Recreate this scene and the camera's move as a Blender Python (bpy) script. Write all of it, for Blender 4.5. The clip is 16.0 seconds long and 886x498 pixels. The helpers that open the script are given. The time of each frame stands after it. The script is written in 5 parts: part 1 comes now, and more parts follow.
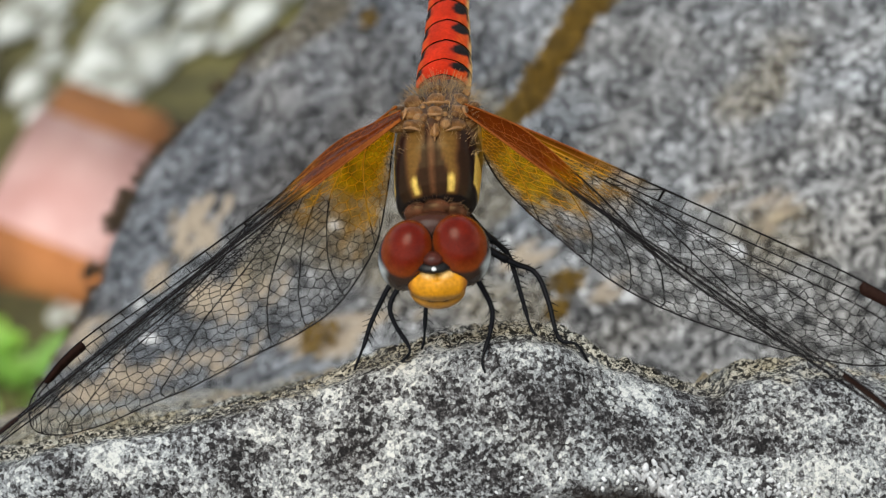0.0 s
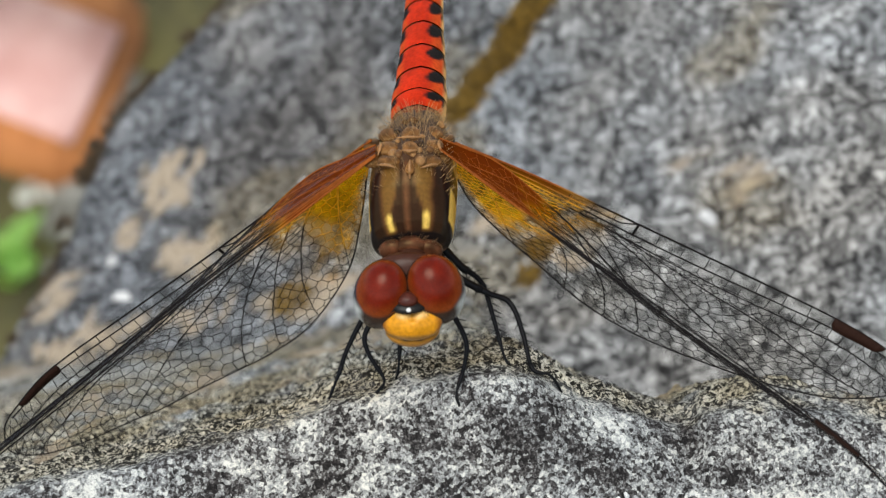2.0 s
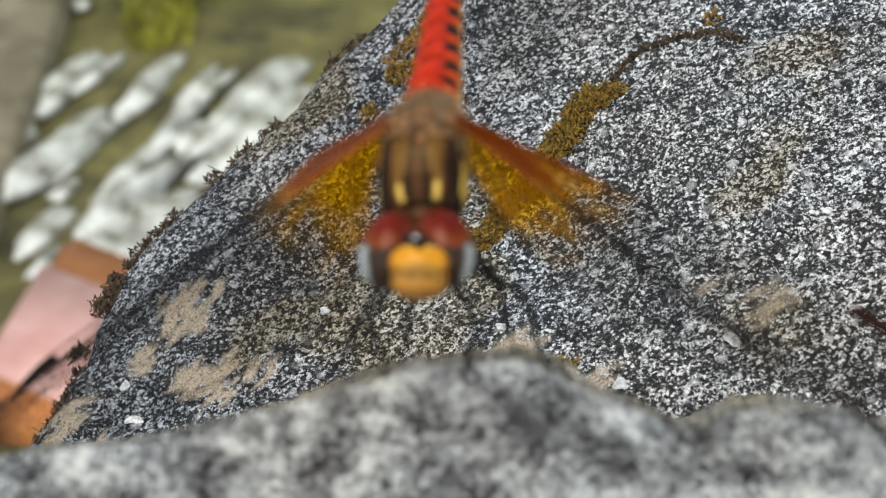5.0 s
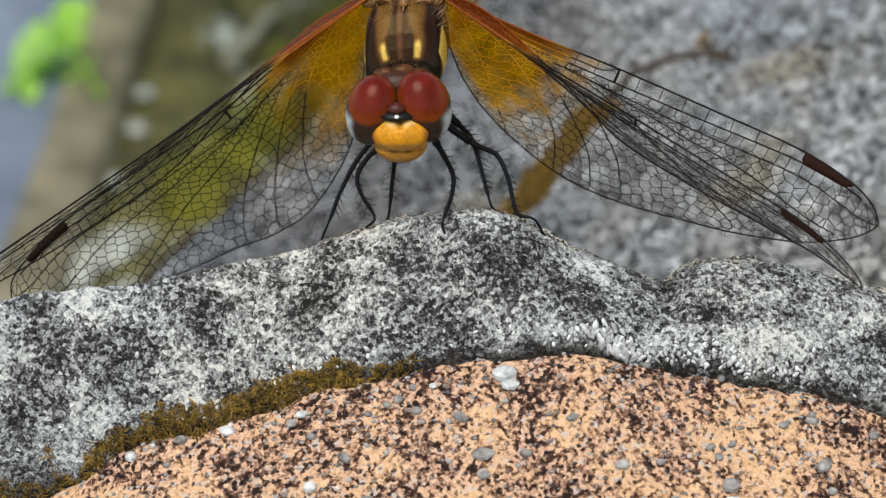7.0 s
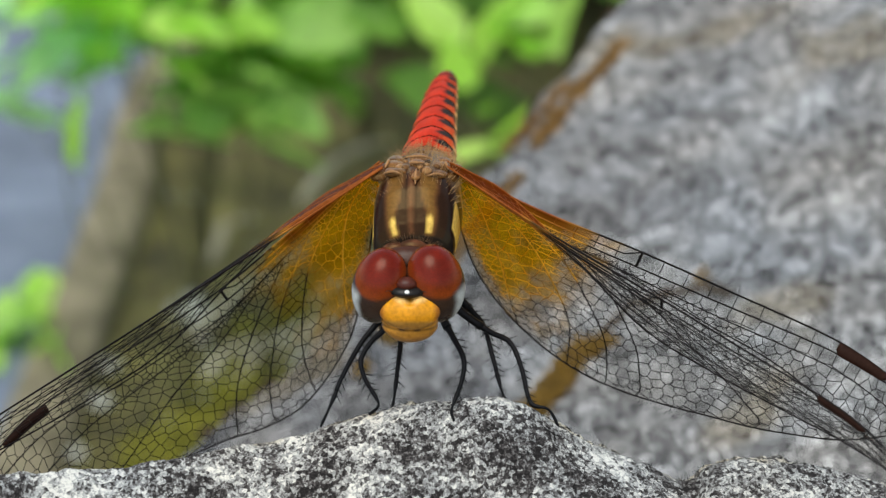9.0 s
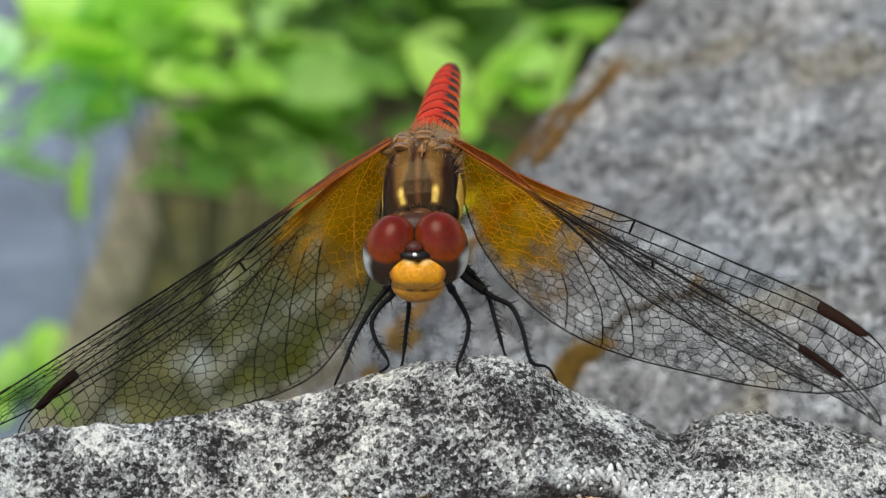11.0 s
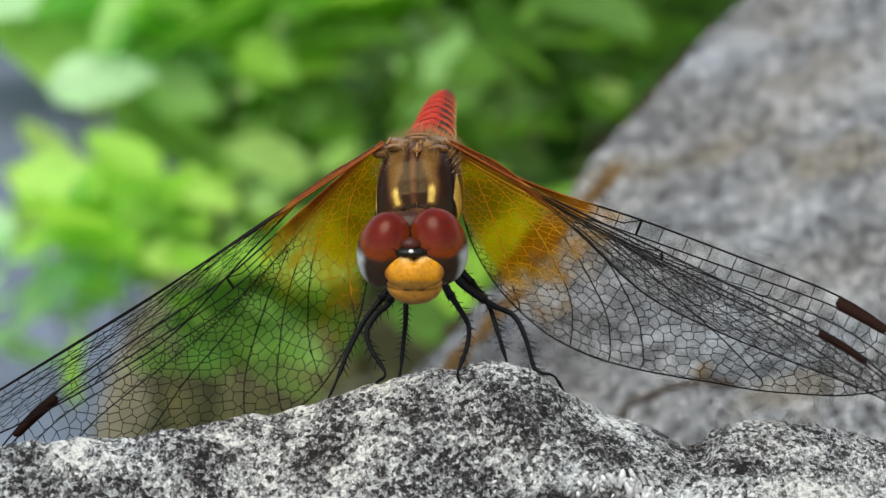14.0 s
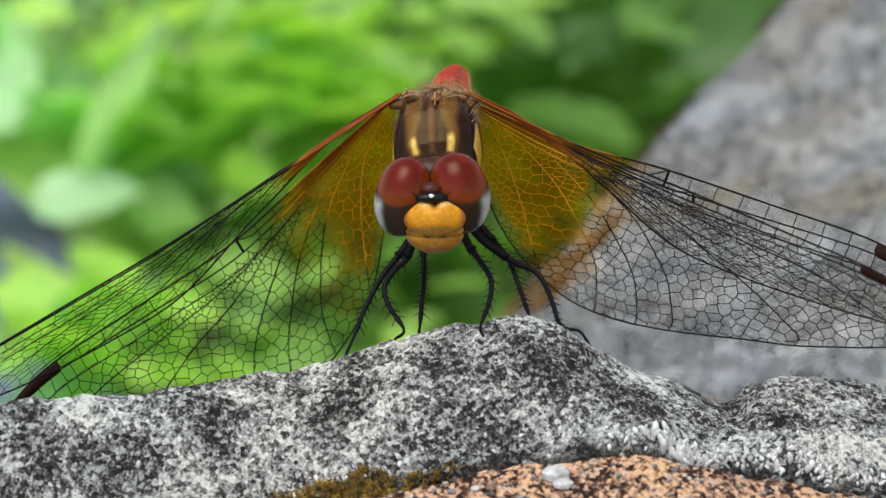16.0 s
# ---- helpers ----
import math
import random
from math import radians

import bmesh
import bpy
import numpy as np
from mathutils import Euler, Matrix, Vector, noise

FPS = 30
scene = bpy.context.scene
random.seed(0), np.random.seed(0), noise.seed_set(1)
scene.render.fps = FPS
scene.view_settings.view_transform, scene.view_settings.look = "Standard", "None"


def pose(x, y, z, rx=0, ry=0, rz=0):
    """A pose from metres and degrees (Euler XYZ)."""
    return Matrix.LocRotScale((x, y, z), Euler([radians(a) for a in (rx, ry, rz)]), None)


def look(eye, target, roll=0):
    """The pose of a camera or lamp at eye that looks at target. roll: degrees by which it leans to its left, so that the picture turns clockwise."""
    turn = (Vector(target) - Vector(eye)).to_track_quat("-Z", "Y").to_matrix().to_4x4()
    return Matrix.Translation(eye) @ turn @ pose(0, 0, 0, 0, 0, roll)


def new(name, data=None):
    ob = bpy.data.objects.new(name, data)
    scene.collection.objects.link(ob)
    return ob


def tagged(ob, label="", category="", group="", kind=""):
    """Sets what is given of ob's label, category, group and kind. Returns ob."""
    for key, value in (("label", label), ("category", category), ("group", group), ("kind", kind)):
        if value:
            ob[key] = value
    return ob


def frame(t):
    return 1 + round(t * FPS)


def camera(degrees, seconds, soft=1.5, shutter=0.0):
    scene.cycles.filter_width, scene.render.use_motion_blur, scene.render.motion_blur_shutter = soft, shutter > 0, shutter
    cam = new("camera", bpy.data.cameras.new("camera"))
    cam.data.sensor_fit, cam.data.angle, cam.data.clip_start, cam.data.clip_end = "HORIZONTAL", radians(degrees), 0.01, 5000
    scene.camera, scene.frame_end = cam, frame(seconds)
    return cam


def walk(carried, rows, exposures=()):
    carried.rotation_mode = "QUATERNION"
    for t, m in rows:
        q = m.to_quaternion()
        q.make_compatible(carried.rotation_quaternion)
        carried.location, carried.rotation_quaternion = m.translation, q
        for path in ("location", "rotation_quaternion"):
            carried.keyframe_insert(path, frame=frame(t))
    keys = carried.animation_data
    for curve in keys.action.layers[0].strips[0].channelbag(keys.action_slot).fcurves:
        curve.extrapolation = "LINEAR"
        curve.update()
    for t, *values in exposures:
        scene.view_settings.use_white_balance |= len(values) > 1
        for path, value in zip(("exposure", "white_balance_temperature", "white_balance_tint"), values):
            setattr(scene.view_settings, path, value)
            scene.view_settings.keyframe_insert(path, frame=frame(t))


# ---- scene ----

U = 0.001  # the numbers below are millimetres

# ---- camera ----
cam = camera(21.147, 16.0, soft=1.3)
cam.data.dof.use_dof = True
focus = new("focus_point")
focus.empty_display_size = 0.002
cam.data.dof.focus_object = focus
cam.data.dof.aperture_fstop = 78.0
PATH = [
    (0.0, 1.39, -85.12, 75.46, 50.407, 1.365, -0.662),
    (0.5, 2.82, -83.95, 76.05, 49.612, 1.143, -0.777),
    (1.0, 2.74, -83.86, 78.42, 48.953, 0.905, -0.898),
    (1.5, 1.52, -82.73, 78.79, 48.120, 0.750, -1.107),
    (2.0, 1.27, -79.50, 82.16, 46.885, 0.750, -1.157),
    (2.5, 1.17, -78.67, 84.99, 45.599, 0.858, -1.126),
    (3.0, 1.42, -77.66, 87.19, 45.718, 0.521, -0.763),
    (3.5, 2.76, -78.24, 80.47, 48.560, 0.508, -0.153),
    (4.0, 2.65, -80.36, 73.91, 50.843, 0.779, 0.060),
    (4.5, 2.82, -83.52, 69.54, 52.603, 0.368, 0.270),
    (4.7, 2.17, -85.19, 68.50, 53.611, 0.060, 0.365),
    (6.8, 5.39, -105.13, 57.04, 60.107, 0.610, 1.237),
    (7.0, 5.18, -105.21, 56.63, 60.227, 0.483, 1.204),
    (7.5, 4.64, -109.13, 57.45, 61.385, -0.189, 1.246),
    (8.0, 3.52, -110.48, 56.36, 64.673, -0.982, 1.180),
    (8.5, 2.93, -106.83, 51.73, 66.985, -1.129, 1.024),
    (9.0, 2.78, -100.91, 48.47, 67.261, -1.126, 0.990),
    (9.2, 2.81, -99.52, 48.28, 67.238, -0.949, 0.827),
    (11.3, 2.82, -110.51, 46.49, 68.824, -0.682, 0.963),
    (11.5, 3.12, -109.90, 46.18, 68.717, -0.613, 0.994),
    (12.0, 3.10, -109.11, 46.52, 68.473, -0.621, 0.965),
    (12.5, 3.53, -109.82, 46.30, 68.617, -0.577, 0.956),
    (13.0, 2.52, -111.22, 43.29, 69.753, -0.654, 0.812),
    (13.5, 2.14, -111.14, 40.77, 72.092, -0.112, 0.541),
    (14.0, 2.73, -107.44, 35.79, 73.570, 0.125, 0.488),
    (14.5, 1.61, -105.88, 33.06, 74.757, 0.261, 0.373),
    (15.0, 2.66, -104.63, 29.58, 75.691, 0.601, 0.181),
    (15.5, 2.62, -104.75, 27.94, 75.982, 0.577, 0.089),
    (16.0, 0.79, -105.01, 26.23, 76.768, 0.452, -0.083),
]


def travel():
    walk(cam, [(t, pose(x * U, y * U, z * U, rx, ry, rz)) for t, x, y, z, rx, ry, rz in PATH],
         exposures=[(t, e, 6550, 6) for t, e in ((0.0, 0.68), (3.5, 0.80), (4.6, 0.68), (7.4, 0.65), (8.5, 0.78), (9.2, 0.78), (11.5, 0.66), (13.0, 0.68), (16.0, 0.65))])

    # the lens is racked from the insect to the slab and back
    walk(focus, [(t, pose(x * U, y * U, z * U)) for t, x, y, z in (
        (0.0, 0, 8, 2), (1.8, 0, 6, 2), (2.2, 0, 10, -5), (2.5, 0, 36, -31), (2.8, 0, 60, -42), (3.1, 3, 72, -44), (4.7, 3, 76, -44), (5.6, 0, 40, -25), (6.6, 0, 3, 0), (7.0, 0, 2, 0), (11.0, 0, 3, 0), (16.0, 0, 3.5, 0))])


travel()

# ---- light: bright overcast sky ----
world = bpy.data.worlds.new("overcast_sky")
scene.world = world
world.use_nodes = True
wn = world.node_tree.nodes
sky = wn.new("ShaderNodeTexSky")
sky.sky_type = "NISHITA"
sky.sun_disc = False
sky.sun_elevation, sky.sun_rotation = radians(60), radians(200)
wn["Background"].inputs["Strength"].default_value = 0.15
cloud = wn.new("ShaderNodeHueSaturation")
cloud.inputs["Saturation"].default_value = 0.45
world.node_tree.links.new(sky.outputs[0], cloud.inputs["Color"])
world.node_tree.links.new(cloud.outputs[0], wn["Background"].inputs["Color"])
sun_data = bpy.data.lights.new("sun", "SUN")
sun_data.energy, sun_data.angle, sun_data.color = 1.5, radians(40), (1.0, 0.97, 0.92)
sun = new("sun", sun_data)
sun.matrix_world = look((0, 0, 1), (0.2, 0.35, 0))


# ---- helpers for building ----
def rnd(seed):
    return np.random.default_rng(seed)


def smooth(a, b, x):
    k = np.clip((np.asarray(x, float) - a) / (b - a), 0, 1)
    return k * k * (3 - 2 * k)


def lattice(ix, iy, iz, seed):
    h = (ix * 374761393 + iy * 668265263 + iz * 2147483647 + seed * 144665) & 0xFFFFFFFF
    h = ((h ^ (h >> 13)) * 1274126177) & 0xFFFFFFFF
    return ((h ^ (h >> 16)) & 0xFFFF) / 32767.5 - 1


def value_noise(x, y, seed=0):
    """Smooth noise from -1 to 1 over arrays x, y, one lump to a unit."""
    x, y = np.asarray(x, float), np.asarray(y, float)
    ix, iy = np.floor(x).astype(np.int64), np.floor(y).astype(np.int64)
    fx, fy = x - ix, y - iy
    fx, fy = fx * fx * (3 - 2 * fx), fy * fy * (3 - 2 * fy)
    a, b = lattice(ix, iy, 0, seed), lattice(ix + 1, iy, 0, seed)
    c, d = lattice(ix, iy + 1, 0, seed), lattice(ix + 1, iy + 1, 0, seed)
    return (a * (1 - fx) + b * fx) * (1 - fy) + (c * (1 - fx) + d * fx) * fy


def fractal(x, y, octaves, seed=0):
    total, amp = 0, 1.0
    for k in range(octaves):
        total = total + amp * value_noise(x * 2 ** k + 17.3 * k, y * 2 ** k - 9.1 * k, seed + k)
        amp *= 0.5
    return total


def part(name, verts, faces, material, parent=None, label="", colors=None, fields=None, flat=False):
    """Links a mesh given in millimetres as one object under a thing or a part."""
    me = bpy.data.meshes.new(name)
    me.from_pydata((np.asarray(verts, float) * U).tolist(), [], [tuple(int(i) for i in f) for f in faces])
    me.materials.append(material)
    me.polygons.foreach_set("use_smooth", [not flat] * len(me.polygons))
    if colors is not None:
        c = np.ones((len(verts), 4))
        c[:, :3] = colors
        me.color_attributes.new("Col", "FLOAT_COLOR", "POINT").data.foreach_set("color", c.ravel())
    for key, values in (fields or {}).items():
        me.attributes.new(key, "FLOAT", "POINT").data.foreach_set("value", np.asarray(values, float).ravel())
    me.update()
    ob = new(name, me)
    ob.parent = parent
    if label:
        ob["label"] = label
    return ob


def thing(name, label, category, place=(0, 0, 0), group="", kind=""):
    ob = new(name)
    ob.empty_display_size = 0.002
    ob.location = [U * c for c in place]
    return tagged(ob, label, category, group, kind)


def grid_faces(nx, ny, wrap=False):
    """Faces of ny rows of nx points, row after row; wrap joins the ends of each row."""
    out = []
    for j in range(ny - 1):
        for i in range(nx if wrap else nx - 1):
            k = (i + 1) % nx
            out.append((j * nx + i, j * nx + k, (j + 1) * nx + k, (j + 1) * nx + i))
    return out


def curve_of(points):
    """A smooth curve through points as a function of 0..1 along its length."""
    p = np.asarray(points, float)
    q = np.vstack([2 * p[0] - p[1], p, 2 * p[-1] - p[-2]])
    seg = np.linalg.norm(np.diff(p, axis=0), axis=1)
    knots = np.concatenate([[0], np.cumsum(seg)]) / seg.sum()

    def at(t):
        t = np.clip(np.atleast_1d(np.asarray(t, float)), 0, 1)
        i = np.clip(np.searchsorted(knots, t, side="right") - 1, 0, len(p) - 2)
        k = ((t - knots[i]) / (knots[i + 1] - knots[i]))[:, None]
        a, b, c, d = q[i], q[i + 1], q[i + 2], q[i + 3]
        return 0.5 * (2 * b + (c - a) * k + (2 * a - 5 * b + 4 * c - d) * k ** 2 + (3 * b - a - 3 * c + d) * k ** 3)

    return at


def tube(points, radii, sides=10):
    """Vertices and faces of a closed tube along points."""
    p = np.asarray(points, float)
    r = np.broadcast_to(np.asarray(radii, float), (len(p),))
    tang = np.gradient(p, axis=0)
    tang /= np.linalg.norm(tang, axis=1)[:, None]
    up = np.array([0.0, 0.0, 1.0]) if abs(tang[:, 2]).mean() < 0.8 else np.array([0.0, 1.0, 0.0])
    a = np.cross(tang, up)
    a /= np.linalg.norm(a, axis=1)[:, None]
    b = np.cross(tang, a)
    ang = np.linspace(0, 2 * np.pi, sides, endpoint=False)
    ring = a[:, None] * np.cos(ang)[None, :, None] + b[:, None] * np.sin(ang)[None, :, None]
    v = (p[:, None] + ring * r[:, None, None]).reshape(-1, 3)
    f = grid_faces(sides, len(p), True)
    return np.vstack([v, p[:1], p[-1:]]), f + [(len(v), (i + 1) % sides, i) for i in range(sides)] + [
        (len(v) + 1, len(v) - sides + i, len(v) - sides + (i + 1) % sides) for i in range(sides)]


def joined(pieces):
    verts, faces, n = [], [], 0
    for v, f in pieces:
        verts.append(np.asarray(v, float))
        faces += [tuple(i + n for i in q) for q in f]
        n += len(v)
    return np.vstack(verts), faces


def ball(center, radii, nu=24, nv=14, turn=None):
    th = np.linspace(0, np.pi, nv)
    ph = np.linspace(0, 2 * np.pi, nu, endpoint=False)
    v = np.array([(np.sin(a) * np.cos(b), np.sin(a) * np.sin(b), np.cos(a)) for a in th for b in ph]) * radii
    if turn is not None:
        v = v @ np.array(turn).T
    return v + center, grid_faces(nu, nv, True)


def sticks(p0, p1, r0, r1):
    """Many thin three-sided rods at once, from p0 to p1."""
    p0, p1 = np.asarray(p0, float), np.asarray(p1, float)
    d = p1 - p0
    d /= np.linalg.norm(d, axis=1)[:, None] + 1e-9
    up = np.where(abs(d[:, 1:2]) < 0.9, [[0.0, 1.0, 0.0]], [[1.0, 0.0, 0.0]])
    a = np.cross(d, up)
    a /= np.linalg.norm(a, axis=1)[:, None] + 1e-9
    b = np.cross(d, a)
    v = []
    for end, r in ((p0, r0), (p1, r1)):
        for k in range(3):
            v.append(end + (a * math.cos(2.094 * k) + b * math.sin(2.094 * k)) * np.reshape(r, (-1, 1)))
    v = np.stack(v, 1).reshape(-1, 3)
    f = []
    for i in range(len(p0)):
        o = 6 * i
        f += [(o, o + 1, o + 4, o + 3), (o + 1, o + 2, o + 5, o + 4), (o + 2, o, o + 3, o + 5)]
    return v, f


def pebble(seed, size, nu=10, nv=7, rugged=0.18):
    g = rnd(seed)
    v, f = ball((0, 0, 0), np.array(size) * g.uniform(0.75, 1.1, 3), nu, nv)
    bump = 1 + rugged * value_noise(v[:, 0] / size[0] * 1.3 + seed, v[:, 1] / size[1] * 1.3 + v[:, 2] / size[2], seed)
    return v * bump[:, None], f


# ---- materials ----
def blank(name, rough=0.6):
    m = bpy.data.materials.new(name)
    m.use_nodes = True
    nt = m.node_tree
    b = nt.nodes["Principled BSDF"]
    b.inputs["Roughness"].default_value = rough
    return m, nt, b


def texture(nt, kind, scale, detail=2.0, coords=None, rough=0.5):
    if coords is None:
        coords = nt.nodes.new("ShaderNodeTexCoord").outputs["Object"]
    n = nt.nodes.new(kind)
    n.inputs["Scale"].default_value = scale
    if kind == "ShaderNodeTexNoise":
        n.inputs["Detail"].default_value = detail
        n.inputs["Roughness"].default_value = rough
    nt.links.new(coords, n.inputs["Vector"])
    return n


def ramp(nt, source, stops):
    n = nt.nodes.new("ShaderNodeValToRGB")
    el = n.color_ramp.elements
    while len(el) < len(stops):
        el.new(0.5)
    for e, (p, c) in zip(el, stops):
        e.position, e.color = p, (*((c, c, c) if isinstance(c, (int, float)) else c), 1)
    nt.links.new(source, n.inputs[0])
    return n.outputs[0]


def mixed(nt, fac, a, b, how="MIX"):
    n = nt.nodes.new("ShaderNodeMix")
    n.data_type, n.blend_type = "RGBA", how
    for sock, val in ((n.inputs[0], fac), (n.inputs[6], a), (n.inputs[7], b)):
        if isinstance(val, (int, float)):
            sock.default_value = val
        elif isinstance(val, tuple):
            sock.default_value = (*val, 1)
        else:
            nt.links.new(val, sock)
    return n.outputs[2]


def bumped(nt, b, height, strength, dist):
    n = nt.nodes.new("ShaderNodeBump")
    n.inputs["Strength"].default_value, n.inputs["Distance"].default_value = strength, dist
    nt.links.new(height, n.inputs["Height"])
    nt.links.new(n.outputs[0], b.inputs["Normal"])


def field(nt, name, out="Fac"):
    n = nt.nodes.new("ShaderNodeAttribute")
    n.attribute_name = name
    return n.outputs[out]


def granite(name, grain, stops, rusty=False, patch=1.3, crisp=1.06, blotch=0.0, fleck=0.0):
    """Weathered stone: a crust of pale and dark grains, darker areas, tan lichen and a rust-orange broken face."""
    m, nt, b = blank(name, 0.9)
    b.inputs["Specular IOR Level"].default_value = 0.12
    co = nt.nodes.new("ShaderNodeTexCoord").outputs["Object"]
    warp = texture(nt, "ShaderNodeTexNoise", 900 / grain, 2, co)
    bent = nt.nodes.new("ShaderNodeVectorMath")
    bent.operation = "MULTIPLY_ADD"
    nt.links.new(warp.outputs["Color"], bent.inputs[0])
    bent.inputs[1].default_value = (0.0006 * grain,) * 3
    nt.links.new(co, bent.inputs[2])
    cells = texture(nt, "ShaderNodeTexVoronoi", 1000 / grain, 2, bent.outputs[0])
    tiny = texture(nt, "ShaderNodeTexVoronoi", 2300 / grain, 2, bent.outputs[0])
    split = nt.nodes.new("ShaderNodeSeparateColor")
    nt.links.new(cells.outputs["Color"], split.inputs[0])
    split2 = nt.nodes.new("ShaderNodeSeparateColor")
    nt.links.new(tiny.outputs["Color"], split2.inputs[0])
    wide = texture(nt, "ShaderNodeTexNoise", 160 / grain ** 0.5, 5, co, 0.65)
    add = nt.nodes.new("ShaderNodeMath")
    add.operation = "MULTIPLY_ADD"
    nt.links.new(wide.outputs["Fac"], add.inputs[0])
    add.inputs[1].default_value = patch
    mean = mixed(nt, 0.42, split.outputs[0], split2.outputs[1])
    drop = nt.nodes.new("ShaderNodeMath")
    drop.operation = "MULTIPLY_ADD"
    nt.links.new(mean, drop.inputs[0])
    drop.inputs[1].default_value, drop.inputs[2].default_value = crisp, 0.49 - 0.5 * crisp - 0.5 * patch - 0.5 * blotch
    mid = texture(nt, "ShaderNodeTexNoise", 850, 3, co, 0.6)
    spread = nt.nodes.new("ShaderNodeMath")
    spread.operation = "MULTIPLY_ADD"
    nt.links.new(mid.outputs["Fac"], spread.inputs[0])
    spread.inputs[1].default_value = blotch
    nt.links.new(drop.outputs[0], spread.inputs[2])
    crust = nt.nodes.new("ShaderNodeMath")
    crust.operation = "MULTIPLY_ADD"
    nt.links.new(field(nt, "crust"), crust.inputs[0])
    crust.inputs[1].default_value = 0.13
    nt.links.new(spread.outputs[0], crust.inputs[2])
    nt.links.new(crust.outputs[0], add.inputs[2])
    grey = ramp(nt, add.outputs[0], stops)
    if fleck:
        big = texture(nt, "ShaderNodeTexVoronoi", 900, 2, bent.outputs[0])
        part_of = nt.nodes.new("ShaderNodeSeparateColor")
        nt.links.new(big.outputs["Color"], part_of.inputs[0])
        near = ramp(nt, big.outputs["Distance"], [(0.12, 1.0), (0.46, 0.0)])
        pick = mixed(nt, 1.0, ramp(nt, part_of.outputs[0], [(1 - fleck, 0.0), (1 - 0.7 * fleck, 1.0)]), near, "MULTIPLY")
        grey = mixed(nt, pick, grey, mixed(nt, split2.outputs[2], (0.20, 0.20, 0.21), (0.80, 0.79, 0.78)))
        gap = mixed(nt, 1.0, ramp(nt, part_of.outputs[1], [(1 - 1.6 * fleck, 0.0), (1 - fleck, 0.9)]), near, "MULTIPLY")
        grey = mixed(nt, gap, grey, (0.022, 0.022, 0.026))
    grit = ramp(nt, mean, [(0.42, (0.012, 0.011, 0.009)), (0.52, (0.05, 0.045, 0.034)), (0.58, (0.34, 0.31, 0.24)), (0.72, (0.68, 0.64, 0.54))])
    grey = mixed(nt, field(nt, "grit"), grey, grit)
    # multiplies the grey down to about half over a wide area
    grey = mixed(nt, field(nt, "tinge"), grey, mixed(nt, 1.0, grey, (0.52, 0.52, 0.54), "MULTIPLY"))
    tint = texture(nt, "ShaderNodeTexNoise", 60, 3, co)
    col = mixed(nt, 1.0, grey, ramp(nt, tint.outputs["Fac"], [(0.35, (0.94, 0.98, 1.02)), (0.65, (1.05, 1.0, 0.93))]), "MULTIPLY")
    tan = mixed(nt, ramp(nt, split2.outputs[0], [(0.05, 0.0), (0.35, 1.0)]), (0.13, 0.10, 0.07), (0.42, 0.34, 0.25))
    col = mixed(nt, field(nt, "lichen"), col, tan)
    brown = mixed(nt, ramp(nt, mean, [(0.42, 0.0), (0.72, 1.0)]), (0.018, 0.013, 0.007), (0.40, 0.31, 0.15))
    col = mixed(nt, field(nt, "dirt"), col, brown)
    if rusty:
        spots = texture(nt, "ShaderNodeTexNoise", 2300, 5, co, 0.75)
        mixs = nt.nodes.new("ShaderNodeMath")
        mixs.operation = "MULTIPLY_ADD"
        nt.links.new(split.outputs[1], mixs.inputs[0])
        mixs.inputs[1].default_value = 0.3
        nt.links.new(spots.outputs["Fac"], mixs.inputs[2])
        clump = texture(nt, "ShaderNodeTexNoise", 330, 3, co, 0.6)
        far = nt.nodes.new("ShaderNodeMath")
        far.operation = "MULTIPLY_ADD"
        nt.links.new(clump.outputs["Fac"], far.inputs[0])
        far.inputs[1].default_value = 0.55
        lowered = nt.nodes.new("ShaderNodeMath")
        lowered.operation = "ADD"
        lowered.inputs[1].default_value = -0.31
        nt.links.new(mixs.outputs[0], lowered.inputs[0])
        nt.links.new(lowered.outputs[0], far.inputs[2])
        warm = mixed(nt, split2.outputs[0], mixed(nt, ramp(nt, clump.outputs["Fac"], [(0.4, 0.0), (0.6, 1.0)]), (0.48, 0.27, 0.19), (0.60, 0.34, 0.16)), (0.74, 0.49, 0.31))
        face = ramp(nt, far.outputs[0], [(0.43, (0.035, 0.03, 0.035)), (0.51, (0.12, 0.10, 0.105)), (0.57, (0.38, 0.33, 0.33)), (0.66, (0.95, 0.93, 0.93)), (0.80, (1.0, 1.0, 1.0))])
        pale = ramp(nt, split.outputs[2], [(0.90, (0.0, 0.0, 0.0)), (0.94, (0.8, 0.8, 0.8))])
        face = mixed(nt, 1.0, mixed(nt, pale, warm, (0.50, 0.44, 0.40)), face, "MULTIPLY")
        col = mixed(nt, field(nt, "rust"), col, face)
        # the groove's shade, put into the colour as near black
        col = mixed(nt, field(nt, "crack"), col, mixed(nt, split2.outputs[0], (0.006, 0.005, 0.004), (0.034, 0.025, 0.018)))
    nt.links.new(col, b.inputs["Base Color"])
    h = mixed(nt, 0.5, split.outputs[0], tiny.outputs["Distance"])
    bumped(nt, b, h, 1.0, 0.0005 * grain)
    return m


STONE = granite("speckled_granite", 0.21, [(0.14, (0.012, 0.011, 0.011)), (0.35, (0.037, 0.034, 0.034)), (0.47, (0.105, 0.100, 0.100)), (0.57, (0.20, 0.205, 0.207)), (0.72, (0.345, 0.355, 0.350)), (0.94, (0.62, 0.615, 0.58))], True, 1.4, 0.85, 0.60)
SLAB = granite("slab_granite", 0.27, [(0.16, 0.012), (0.46, 0.034), (0.57, 0.08), (0.63, 0.20), (0.72, 0.50), (0.95, 0.80)], False, 0.6, 1.0, 0.0, 0.17)


